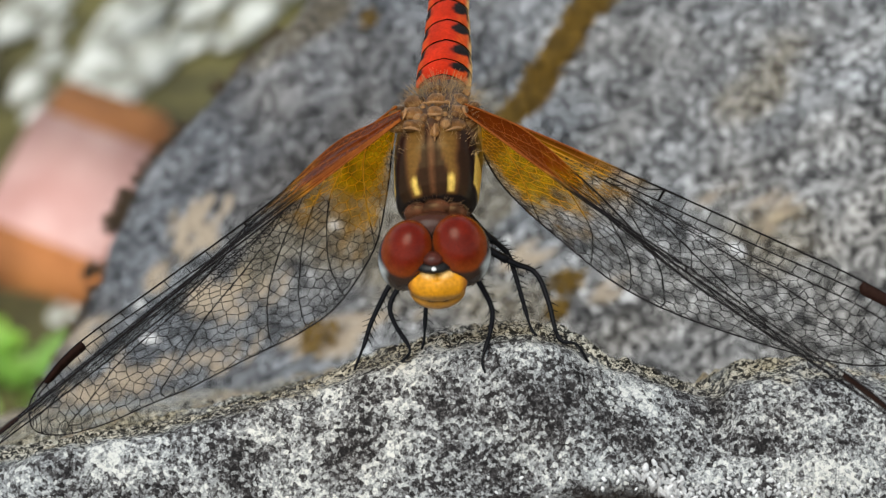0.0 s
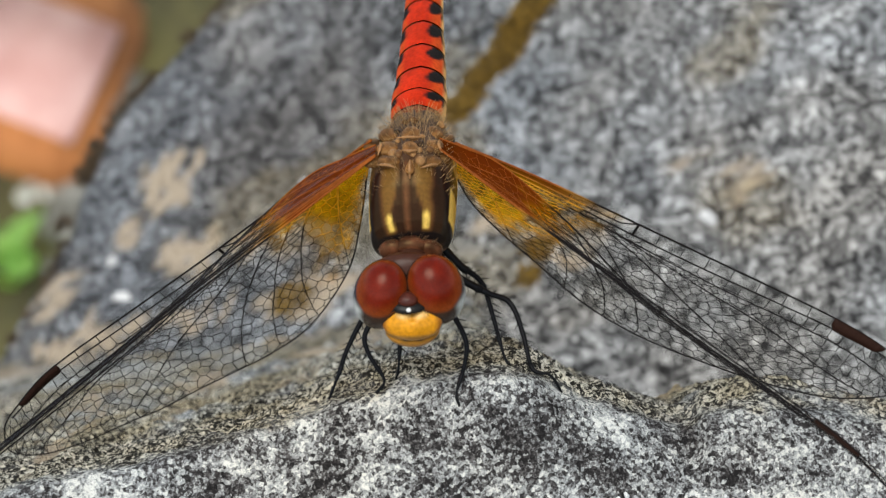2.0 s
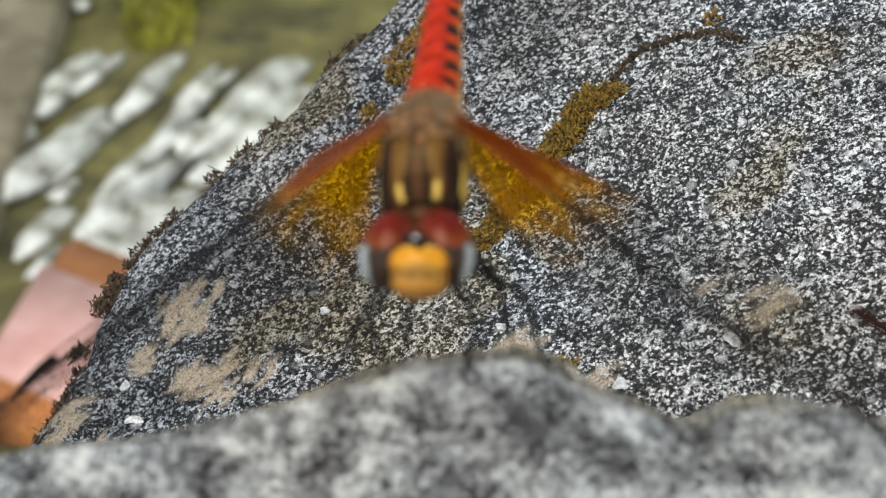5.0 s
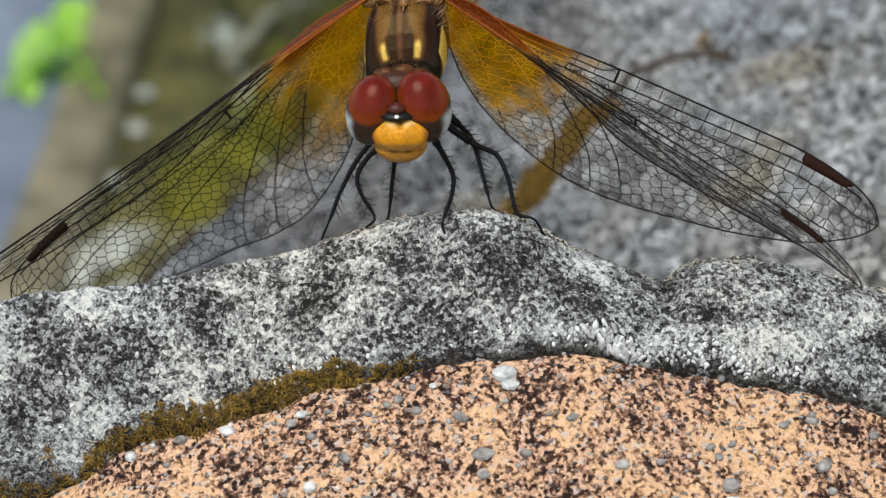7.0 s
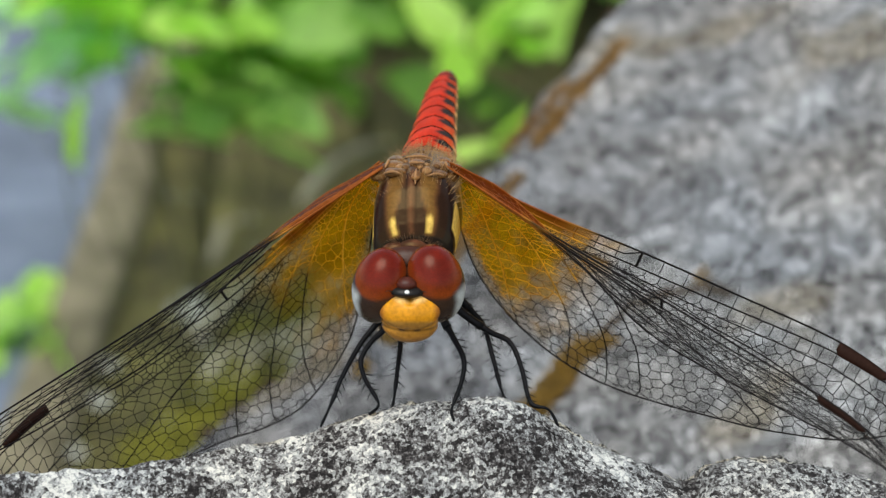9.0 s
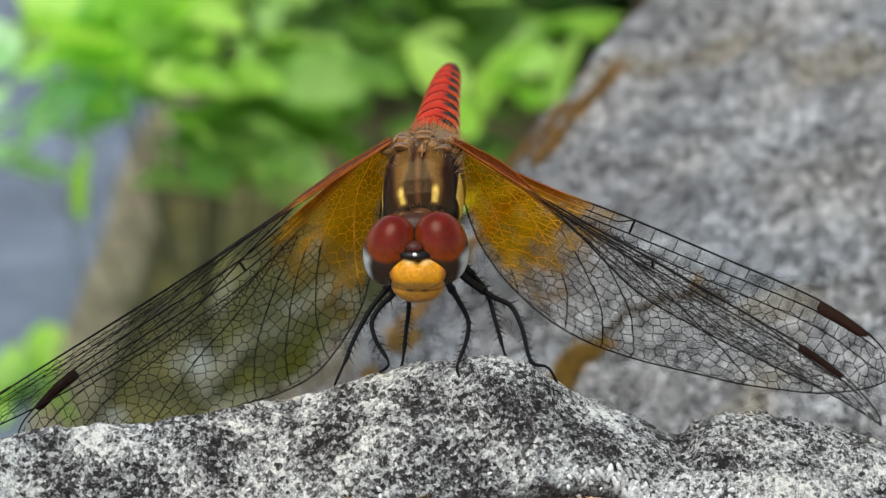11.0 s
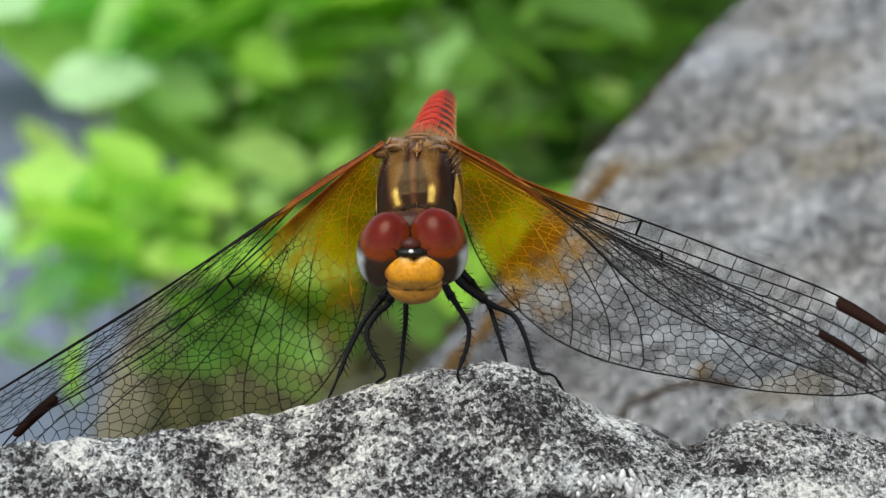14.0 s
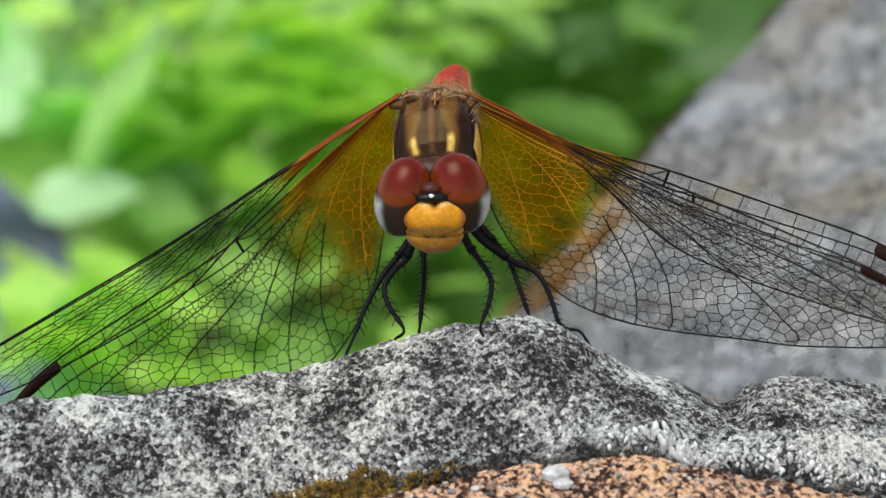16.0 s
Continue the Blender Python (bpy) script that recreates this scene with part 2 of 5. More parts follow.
def cuticle(name, rough, coat, gloss=0.5, bump=0.4, grain=6000, sheen=0.0):
    """Insect shell: its pigment comes from the mesh, its grain from noise."""
    m, nt, b = blank(name, rough)
    n = texture(nt, "ShaderNodeTexNoise", grain, 4)
    big = texture(nt, "ShaderNodeTexNoise", grain / 6, 3)
    col = mixed(nt, 1.0, field(nt, "Col", "Color"), ramp(nt, n.outputs["Fac"], [(0.3, 0.78), (0.7, 1.15)]), "MULTIPLY")
    col = mixed(nt, 1.0, col, ramp(nt, big.outputs["Fac"], [(0.3, 0.85), (0.7, 1.12)]), "MULTIPLY")
    nt.links.new(col, b.inputs["Base Color"])
    b.inputs["Coat Weight"].default_value, b.inputs["Coat Roughness"].default_value = coat, 0.25
    b.inputs["Specular IOR Level"].default_value = gloss
    b.inputs["Sheen Weight"].default_value = sheen
    bumped(nt, b, n.outputs["Fac"], bump, 0.00004)
    return m


SHELL = cuticle("shell", 0.32, 0.0, 0.18)
BODY = cuticle("body_shell", 0.30, 0.0, 0.22, 0.25)
BODY.node_tree.nodes["Principled BSDF"].inputs["Specular Tint"].default_value = (1.0, 0.74, 0.36, 1)
TAIL = cuticle("tail_shell", 0.6, 0.0, 0.05)
EYE = cuticle("eye_lens", 0.26, 0.0, 0.22, 0.05, 16000)
EYE.node_tree.nodes["Principled BSDF"].inputs["Specular Tint"].default_value = (1.0, 0.78, 0.64, 1)
LEG = cuticle("leg_shell", 0.45, 0.0, 0.10, 0.3)
VEIN = cuticle("wing_vein", 0.5, 0.0, 0.04, 0.0)
HAIR = cuticle("hair", 0.6, 0.0, 0.3, 0.0)


def membrane():
    """Clear wing film, amber at the base, with a weak shine."""
    m, nt, b = blank("wing_film")
    out = nt.nodes["Material Output"]
    clear = nt.nodes.new("ShaderNodeBsdfTransparent")
    amber = field(nt, "amber")
    vein = texture(nt, "ShaderNodeTexNoise", 700, 3)
    tint = mixed(nt, amber, (0.95, 0.95, 0.94), mixed(nt, vein.outputs["Fac"], (0.86, 0.38, 0.003), (0.96, 0.60, 0.012)))
    rust = field(nt, "rust")
    tint = mixed(nt, rust, tint, (0.44, 0.108, 0.012))
    nt.links.new(tint, clear.inputs["Color"])
    film = nt.nodes.new("ShaderNodeBsdfTranslucent")
    nt.links.new(mixed(nt, rust, (0.95, 0.44, 0.005), (0.185, 0.040, 0.005)), film.inputs["Color"])
    skin = nt.nodes.new("ShaderNodeBsdfDiffuse")
    nt.links.new(film.inputs["Color"].links[0].from_socket, skin.inputs["Color"])
    both = nt.nodes.new("ShaderNodeMixShader")
    nt.links.new(film.outputs[0], both.inputs[1])
    nt.links.new(skin.outputs[0], both.inputs[2])
    mix0 = nt.nodes.new("ShaderNodeMixShader")
    weight = nt.nodes.new("ShaderNodeMath")
    weight.operation = "MULTIPLY_ADD"
    weight.inputs[1].default_value = 0.30
    nt.links.new(rust, weight.inputs[0])
    half = nt.nodes.new("ShaderNodeMath")
    half.operation = "MULTIPLY"
    half.inputs[1].default_value = 0.21
    nt.links.new(amber, half.inputs[0])
    nt.links.new(half.outputs[0], weight.inputs[2])
    nt.links.new(weight.outputs[0], mix0.inputs[0])
    nt.links.new(clear.outputs[0], mix0.inputs[1])
    nt.links.new(both.outputs[0], mix0.inputs[2])
    shine = nt.nodes.new("ShaderNodeBsdfGlossy")
    shine.inputs["Roughness"].default_value = 0.25
    edge = nt.nodes.new("ShaderNodeFresnel")
    edge.inputs["IOR"].default_value = 1.25
    weak = nt.nodes.new("ShaderNodeMath")
    weak.operation = "MULTIPLY"
    weak.inputs[1].default_value = 0.05
    nt.links.new(edge.outputs[0], weak.inputs[0])
    mix1 = nt.nodes.new("ShaderNodeMixShader")
    nt.links.new(weak.outputs[0], mix1.inputs[0])
    nt.links.new(mix0.outputs[0], mix1.inputs[1])
    nt.links.new(shine.outputs[0], mix1.inputs[2])
    nt.links.new(mix1.outputs[0], out.inputs["Surface"])
    return m


FILM = membrane()


def rough_matter(name, dark, light, scale, rough=0.9, bump=0.5, dist=0.001):
    m, nt, b = blank(name, rough)
    n = texture(nt, "ShaderNodeTexNoise", scale, 5, None, 0.65)
    n2 = texture(nt, "ShaderNodeTexNoise", scale / 7, 3)
    isl = nt.nodes.new("ShaderNodeNewGeometry").outputs["Random Per Island"]
    col = mixed(nt, ramp(nt, n.outputs["Fac"], [(0.35, 0.0), (0.65, 1.0)]), dark, light)
    col = mixed(nt, 1.0, col, ramp(nt, isl, [(0.0, 0.65), (1.0, 1.35)]), "MULTIPLY")
    col = mixed(nt, 1.0, col, ramp(nt, n2.outputs["Fac"], [(0.35, 0.8), (0.65, 1.2)]), "MULTIPLY")
    nt.links.new(col, b.inputs["Base Color"])
    bumped(nt, b, n.outputs["Fac"], bump, dist)
    return m


MOSS = rough_matter("dry_moss", (0.016, 0.010, 0.002), (0.40, 0.235, 0.030), 2500, 0.8, 0.4, 0.0002)
TAN_MOSS = rough_matter("tan_moss", (0.06, 0.03, 0.008), (0.42, 0.235, 0.06), 2500, 0.85, 0.4, 0.0002)
OLIVE_MOSS = rough_matter("olive_moss", (0.13, 0.125, 0.012), (0.40, 0.38, 0.045), 40, 0.9, 0.4, 0.002)
DARK_MOSS = rough_matter("dark_moss", (0.018, 0.013, 0.008), (0.14, 0.09, 0.045), 2500, 0.9, 0.4, 0.0002)
SOIL = rough_matter("soil", (0.036, 0.031, 0.013), (0.165, 0.145, 0.047), 26, 0.95, 0.8, 0.02)
ASPHALT = rough_matter("wet_asphalt", (0.10, 0.122, 0.175), (0.155, 0.18, 0.245), 60, 0.7, 0.3, 0.004)
KERB = rough_matter("tan_kerb", (0.11, 0.092, 0.055), (0.26, 0.22, 0.145), 45, 0.9, 0.4, 0.003)
QUARTZ = rough_matter("pale_grain", (0.35, 0.34, 0.33), (0.75, 0.74, 0.72), 2500, 0.6, 0.3, 0.0001)
GRIT = rough_matter("grey_grain", (0.06, 0.05, 0.045), (0.38, 0.35, 0.32), 900, 0.6, 0.3, 0.0001)
GREY_ROCK = rough_matter("grey_rock", (0.06, 0.055, 0.04), (0.24, 0.23, 0.20), 70, 0.9, 0.5, 0.003)
WHITE_ROCK = rough_matter("white_rock", (0.08, 0.07, 0.03), (0.64, 0.64, 0.59), 55, 0.85, 0.5, 0.004)
CLAY = rough_matter("orange_clay", (0.24, 0.085, 0.022), (0.46, 0.17, 0.05), 40, 0.85, 0.4, 0.002)
PINK = rough_matter("pink_plaster", (0.50, 0.245, 0.205), (0.70, 0.43, 0.38), 30, 0.8, 0.3, 0.002)
STRAW = rough_matter("dry_straw", (0.30, 0.26, 0.17), (0.52, 0.47, 0.36), 60, 0.85, 0.4, 0.002)
BARK = rough_matter("stem", (0.06, 0.05, 0.02), (0.16, 0.16, 0.06), 90, 0.8, 0.4, 0.002)


def leaf_material(name, dark, light):
    m, nt, b = blank(name, 0.45)
    out = nt.nodes["Material Output"]
    info = nt.nodes.new("ShaderNodeObjectInfo").outputs["Random"]
    n = texture(nt, "ShaderNodeTexNoise", 60, 3)
    base = mixed(nt, info, dark, light)
    col = mixed(nt, 1.0, base, ramp(nt, n.outputs["Fac"], [(0.3, 0.8), (0.7, 1.2)]), "MULTIPLY")
    nt.links.new(col, b.inputs["Base Color"])
    glow = nt.nodes.new("ShaderNodeBsdfTranslucent")
    warm = mixed(nt, 1.0, col, (1.1, 1.2, 0.6), "MULTIPLY")
    nt.links.new(warm, glow.inputs["Color"])
    mix = nt.nodes.new("ShaderNodeMixShader")
    mix.inputs[0].default_value = 0.5
    nt.links.new(b.outputs[0], mix.inputs[1])
    nt.links.new(glow.outputs[0], mix.inputs[2])
    nt.links.new(mix.outputs[0], out.inputs["Surface"])
    return m


LEAF = leaf_material("fresh_leaf", (0.24, 0.46, 0.09), (0.54, 0.77, 0.22))
# brighter yellow-green copy of the fresh leaf, for whole clumps
BRIGHT_LEAF = leaf_material("bright_leaf", (0.38, 0.68, 0.08), (0.62, 0.84, 0.22))
PALE_LEAF = leaf_material("pale_leaf", (0.36, 0.66, 0.30), (0.60, 0.84, 0.50))
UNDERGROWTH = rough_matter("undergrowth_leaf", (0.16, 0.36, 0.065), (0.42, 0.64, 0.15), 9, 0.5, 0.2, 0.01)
# copy of the undergrowth leaf with shade put into its green
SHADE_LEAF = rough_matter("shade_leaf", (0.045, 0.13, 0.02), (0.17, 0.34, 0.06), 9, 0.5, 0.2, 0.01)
# darker copy of the fresh leaf, for whole clumps
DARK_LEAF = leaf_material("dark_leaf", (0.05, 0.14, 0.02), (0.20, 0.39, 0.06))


# ---- ground, far below the stones ----
def build_ground():
    r = np.concatenate([np.linspace(0, 3000, 40), [6000, 20000, 90000, 400000]])
    a = np.linspace(0, 2 * np.pi, 48, endpoint=False)
    x, y = np.outer(r, np.cos(a)).ravel(), np.outer(r, np.sin(a)).ravel() + 700
    z = -452 + 9 * fractal(x / 150, y / 150, 3, 5) * smooth(-160, -120, x + 0.02 * y) * (np.hypot(x, y) < 4000)
    tagged(part("ground", np.c_[x, y, z], grid_faces(48, len(r), True), SOIL), "brown soil with moss below the stones", "ground", kind="structure")
    ys = np.linspace(-6000, 9000, 190)
    wav = 12 * value_noise(ys / 160, ys * 0, 3)
    v = [(-3200 if k == 0 else -204 + w * 0.5, yy, -441) for yy, w in zip(ys, wav) for k in (0, 1)]
    tagged(part("road", v, grid_faces(2, 190), ASPHALT), "smooth blue-grey wet asphalt", "road", kind="structure")
    pr = [(-210, -448), (-208, -438), (-204, -435), (-182, -435), (-178, -438), (-176, -470)]
    v = [(px + w * 0.5, yy, pz + 2 * value_noise(yy / 40, px, 8)) for yy, w in zip(ys, wav) for px, pz in pr]
    tagged(part("kerb", v, grid_faces(6, 190), KERB), "tan weathered kerb beside the road", "kerb", kind="structure")


build_ground()

# ---- the boulder under the dragonfly ----
CREST = curve_of([(-90, 0, -22), (-45, 0, -10.6), (-21, 0, -4.9), (-16.7, 0, -4.6), (-13, 0, -4.6), (-9, 0, -4.3), (-5, 0, -3.95), (-0.3, 0, -2.7), (2, 0, -2.25), (3.9, 0, -2.05),
                  (5.7, 0, -2.3), (8.6, 0, -4.0), (11.2, 0, -5.2), (13.4, 0, -6.1), (14.3, 0, -6.05), (15.4, 0, -5.2), (19, 0, -5.05), (25, 0, -6.6), (45, 0, -12.3), (90, 0, -30)])
SEAM = curve_of([(-90, 0, -66), (-40, 0, -29.5), (-16.3, 0, -12.8), (-12.6, 0, -10.9), (-5.3, 0, -9.0), (0.4, 0, -7.6), (4.6, 0, -7.0), (8.7, 0, -6.75), (12.8, 0, -7.0), (17, 0, -7.9),
                 (24.5, 0, -9.9), (45, 0, -18.4), (90, 0, -45)])
_t = np.linspace(0, 1, 2000)
_c, _s = CREST(_t), SEAM(_t)


def crest_y(x):
    """The crest bends towards the camera on one side."""
    return np.interp(x, [-90, -20, -9, -4, 0], [-5.0, -3.5, -0.75, 0.75, 1.2])


def seam_y(x):
    x = np.asarray(x, float)
    wob = 0.5 * value_noise(x / 3.1, x * 0 + 2, 4) + 0.25 * value_noise(x / 1.1, x * 0 + 5, 6)
    return -5.3 + 0.35 * wob + np.interp(x, [-25, -16, -9, -4, 0, 3], [-2.6, -1.8, -0.8, 0, 0.3, 0.6])


def boulder_height(x, y, fine=True):
    """Height, and how much of the rust-coloured broken face shows."""
    x, y = np.asarray(x, float), np.asarray(y, float)
    wob = 0.5 * value_noise(x / 3.1, x * 0 + 2, 4) + 0.25 * value_noise(x / 1.1, x * 0 + 5, 6)
    c = np.interp(x, _c[:, 0], _c[:, 2])
    g = np.minimum(np.interp(x, _s[:, 0], _s[:, 2]) + wob * 0.5, c - 0.9)
    ys, yc = seam_y(x), crest_y(x)
    k = np.clip((yc - y) / (yc - ys), 0, 1)
    front = c + (g - c) * (0.18 * k + 0.82 * k ** 2.1)
    d = np.maximum(y - yc, 0)
    near = 0.55 - 0.12 * smooth(-9, -3, x)
    full = 0.86 + 0.03 * np.cos(x / 14) + 0.55 * smooth(4, 9, x)
    turn = 1.4 + 0.8 * smooth(-9, -3, x) + 6 * smooth(4, 8, x)
    back = c - full * d + (full - near) * turn * (1 - np.exp(-d / turn))
    e = np.maximum(ys - y, 0)
    lower = g - 0.25 + 0.55 * (1 - np.exp(-e / 0.5)) - 0.50 * e - 0.012 * e ** 1.6
    z = np.where(y > yc, back, np.where(y > ys, front, lower))
    rust = smooth(0.05, 0.35, e)
    if fine:
        z = z + 0.30 * fractal(x / 4.2, y / 4.2, 3, 21) * smooth(-0.5, 3, abs(y - yc + 0.2)) * (1 - 0.5 * rust)
        grit = smooth(0, 2.3, y - yc)
        z = z + grit * (0.26 * fractal(x / 0.55, y / 0.55, 3, 36) + 0.34 * fractal(x / 2.3, y / 3.0, 2, 37) * smooth(4, 9, y))
        groove = np.exp(-((y - ys + 0.12) / 0.28) ** 2)
        z = z - (0.5 + 0.5 * smooth(2, 8, x)) * groove
        z = z + 0.13 * fractal(x / 1.1, y / 1.1, 3, 31) * (1 - 0.45 * rust) + 0.045 * fractal(x / 0.28, y / 0.28, 2, 41)
    return z, rust


def build_boulder():
    xs = np.concatenate([np.linspace(-90, -24, 40)[:-1], np.arange(-24, 27.5, 0.14), np.linspace(27.6, 90, 40)])
    ys = np.concatenate([np.linspace(-80, -14, 40)[:-1], np.arange(-14, 5.0, 0.13), np.arange(5.0, 20, 0.16), np.arange(20, 66, 0.26)])
    X, Y = np.meshgrid(xs, ys)
    Z, rust = boulder_height(X, Y)
    n = (len(ys), len(xs))
    R = Y + 1.2 - crest_y(X)
    # tan lichen streaks and crusts down the back
    lich = 0.7 * smooth(0.45, 0.8, fractal(X / 3.5, Y / 6, 4, 55)) * smooth(3, 9, Y)
    for cx, cy, rx, ry in ((-19.2, 12, 1.0, 11), (-21.5, 28, 1.1, 8), (-34, 54, 5, 6), (-27, 56, 8, 1.6), (-4, 34, 4.2, 9), (-14, 30, 1.6, 10), (15, 14, 1.3, 6), (-12, 54, 5, 3)):
        q = np.hypot((X - cx) / rx, (Y - cy) / ry) + 0.5 * fractal(X / 1.2, Y / 1.6, 3, 56)
        lich = np.maximum(lich, smooth(1.0, 0.75, q))
    lich = lich * smooth(1.6, 3.0, R) * smooth(-0.6, -0.15, fractal(X / 0.7, Y / 0.9, 2, 57)) * 0.9
    gold = 0.15 + 0.28 * smooth(-10, -7, X) * smooth(7, 4, X) + 0.35 * smooth(15.5, 16.5, X) * smooth(19, 18, X)
    dirt = np.maximum(smooth(1.0, 2.0, R + 0.6 * fractal(X / 1.6, Y / 1.6, 3, 79)) * smooth(12, 4, R) * smooth(-0.8, 0.1, fractal(X / 2.2, Y / 2.2, 3, 77)) * np.clip(gold, 0, 0.95),
                      0.55 * smooth(4, 9, Y) * smooth(-0.6, 0.4, fractal(X / 3, Y / 4, 3, 80)))
    grit = 0.9 * smooth(1.2, 3.2, R + 0.6 * fractal(X / 1.6, Y / 1.6, 3, 79)) * smooth(48, 34, Y) * smooth(-0.75, -0.05, fractal(X / 3.4, Y / 4.5, 3, 81))
    # shade in the seam's groove painted as a dark band, broken by noise
    crack = smooth(0.5, 0.14, abs(Y + 0.12 - seam_y(X)))
    crack = 0.95 * crack * smooth(-1.0, -0.2, fractal(X / 1.1, Y / 1.1, 3, 78))
    # pale crusty lichen, thickest towards one end
    crust = smooth(-0.35, 0.35, fractal(X / 3.4, Y / 2.6, 4, 91) + 0.5 * smooth(-7, -15, X) + 0.25 * smooth(12, 16, X)) * (0.55 + 0.45 * smooth(-6, -14, X))
    # the stone goes on down to the ground
    skirt = np.c_[np.r_[X[0], X[:, -1], X[-1, ::-1], X[::-1, 0]], np.r_[Y[0], Y[:, -1], Y[-1, ::-1], Y[::-1, 0]]]
    rim = np.r_[np.arange(n[1]), np.arange(n[0]) * n[1] + n[1] - 1, (n[0] - 1) * n[1] + np.arange(n[1])[::-1], np.arange(n[0])[::-1] * n[1]]
    base = n[0] * n[1]
    v = np.vstack([np.c_[X.ravel(), Y.ravel(), Z.ravel()], np.c_[skirt * 1.05, np.full(len(skirt), -470.0)]])
    m = len(skirt)
    f = grid_faces(n[1], n[0]) + [(rim[i], base + i, base + (i + 1) % m, rim[(i + 1) % m]) for i in range(m)]
    zero = np.zeros(m)
    ob = part("boulder", v, f, STONE, fields={"rust": np.r_[rust.ravel(), zero], "lichen": np.r_[lich.ravel(), zero], "dirt": np.r_[dirt.ravel(), zero], "grit": np.r_[grit.ravel(), zero], "crack": np.r_[crack.ravel(), zero], "crust": np.r_[crust.ravel(), zero]})
    tagged(ob, "grey speckled granite boulder with a rust-orange broken face", "boulder")


build_boulder()


# ---- moss: many small curled tufts ----
def moss_patch(name, label, spots, surface, size, seed, curl=0.0, material=MOSS):
    """spots: x, y, radius. Tufts of short bent blades over each spot."""
    g = rnd(seed)
    p0, p1, r0 = [], [], []
    for x, y, rad, count in spots:
        a, q = g.uniform(0, 2 * np.pi, count), rad * np.sqrt(g.uniform(0, 1, count))
        px, py = x + q * np.cos(a), y + q * np.sin(a)
        pz = surface(px, py)
        h = size * g.uniform(0.6, 1.4, count) * (1.15 - (q / rad) ** 2)
        tilt = g.normal(0, 0.6, (count, 2)) * size
        b = np.c_[px, py, pz - 0.1 * size]
        t = np.c_[px + tilt[:, 0], py + tilt[:, 1], pz + h]
        p0 += list(b)
        p1 += list(t)
        r0 += list(size * g.uniform(0.16, 0.3, count))
    p0, p1, r0 = np.array(p0), np.array(p1), np.array(r0)
    if curl:
        # each strand bends over in two joints
        side = g.normal(0, 1, (len(p0), 3)) * size * curl
        mid = (p0 + p1) / 2 + side + (0, 0, 0.35 * size)
        end = p1 + side * 0.2 - (0, 0, 0.3 * size)
        hook = end - side * 0.9 + (0, 0, 0.15 * size)
        pairs = [(p0, mid, r0 * 0.8, r0 * 0.75), (mid, end, r0 * 0.75, r0 * 0.65), (end, hook, r0 * 0.65, r0 * 0.4)]
        v, f = joined([sticks(*q) for q in pairs])
    else:
        v, f = sticks(p0, p1, r0, r0 * 0.35)
    ob = part(name, v, f, material)
    return tagged(ob, label, "moss", kind="stuff")


def on_boulder(x, y):
    return boulder_height(x, y)[0]


def seam_moss():
    g = rnd(3)
    spots = []
    for x in np.linspace(-20, 1.2, 74):
        w = 0.14 + 0.26 * abs(value_noise(x / 2.4, 1, 5)) + (0.22 if -12 < x < -2 else 0)
        if value_noise(x / 3.0, 7, 9) > -0.72:
            spots.append((x, float(seam_y(x)) + 0.05 + g.normal(0, 0.12), w, int(75 * w / 0.5)))
    spots = [(x, y, 0.8 * w, n) for x, y, w, n in spots]
    moss_patch("moss", "brown-gold dry moss along a seam of the boulder", spots, on_boulder, 0.19, 11, 0.9)


seam_moss()


def loose_grains():
    """Single grains that stick out of the broken face, the largest a pale flat pebble."""
    v, f = pebble(5, (0.62, 0.45, 0.45), 9, 6)
    z = float(boulder_height(5.6, -6.1)[0])
    tagged(part("pebble", v + (5.6, -6.1, z + 0.12), f, QUARTZ, flat=True), "pale grey pebble stuck in the rust-orange face", "pebble")
    g = rnd(8)
    for k in range(64):
        x, y, s = g.uniform(-15, 23), -6.2 - abs(g.normal(0, 3.4)), 0.16 + 0.42 * g.uniform() ** 2.2
        v, f = pebble(20 + k, (s, s * g.uniform(0.55, 0.9), s * 0.55), 9, 6)
        v = v @ np.array(Matrix.Rotation(g.uniform(0, 3), 3, "Z")).T
        z = float(boulder_height(x, y)[0])
        tagged(part("pebble", v + (x, y, z + 0.1 * s), f, QUARTZ if k % 5 == 0 else GRIT, flat=True), "pale angular fragment stuck in the orange face" if k % 5 == 0 else "grey angular fragment stuck in the orange face", "pebble",
               group="fragments in the orange face")
    pieces = []
    for k in range(620):
        x = g.uniform(-19, 25)
        y = float(seam_y(x)) - 0.3 - abs(g.normal(0, 4.2))
        s = g.uniform(0.05, 0.15) * (2.2 if k % 19 == 0 else 1)
        q, fa = pebble(100 + k % 9, (s, s * g.uniform(0.6, 1), s * 0.8), 6, 5)
        pieces.append((q + (x, y, float(boulder_height(x, y)[0]) + 0.15 * s), fa))
    vv, ff = joined(pieces)
    tagged(part("grains", vv, ff, GRIT), "small grey and pale mineral grains on the orange face", "grains", kind="stuff")
    pieces = []
    for k in range(330):
        x = g.normal(11.3, 0.75) if k < 60 else g.normal(16, 2.6) if k < 190 else g.uniform(-18, 24)
        y = float(seam_y(x)) + 0.15 + abs(g.normal(0, 0.5))
        s = g.uniform(0.13, 0.27) if k < 60 else g.uniform(0.08, 0.2)
        q, fa = pebble(300 + k % 7, (s * 0.6, s * 0.6, s * (1.9 if k < 60 else 1.1)), 6, 5)
        q = q @ np.array(Matrix.Rotation(g.normal(0, 0.5), 3, "Y")).T
        pieces.append((q + (x, y, float(boulder_height(x, y)[0]) + 0.2 * s), fa))
    vv, ff = joined(pieces)
    tagged(part("lichen_crust", vv, ff, QUARTZ), "white crusty lichen knobs and fingers along the seam", "lichen", kind="stuff")


loose_grains()


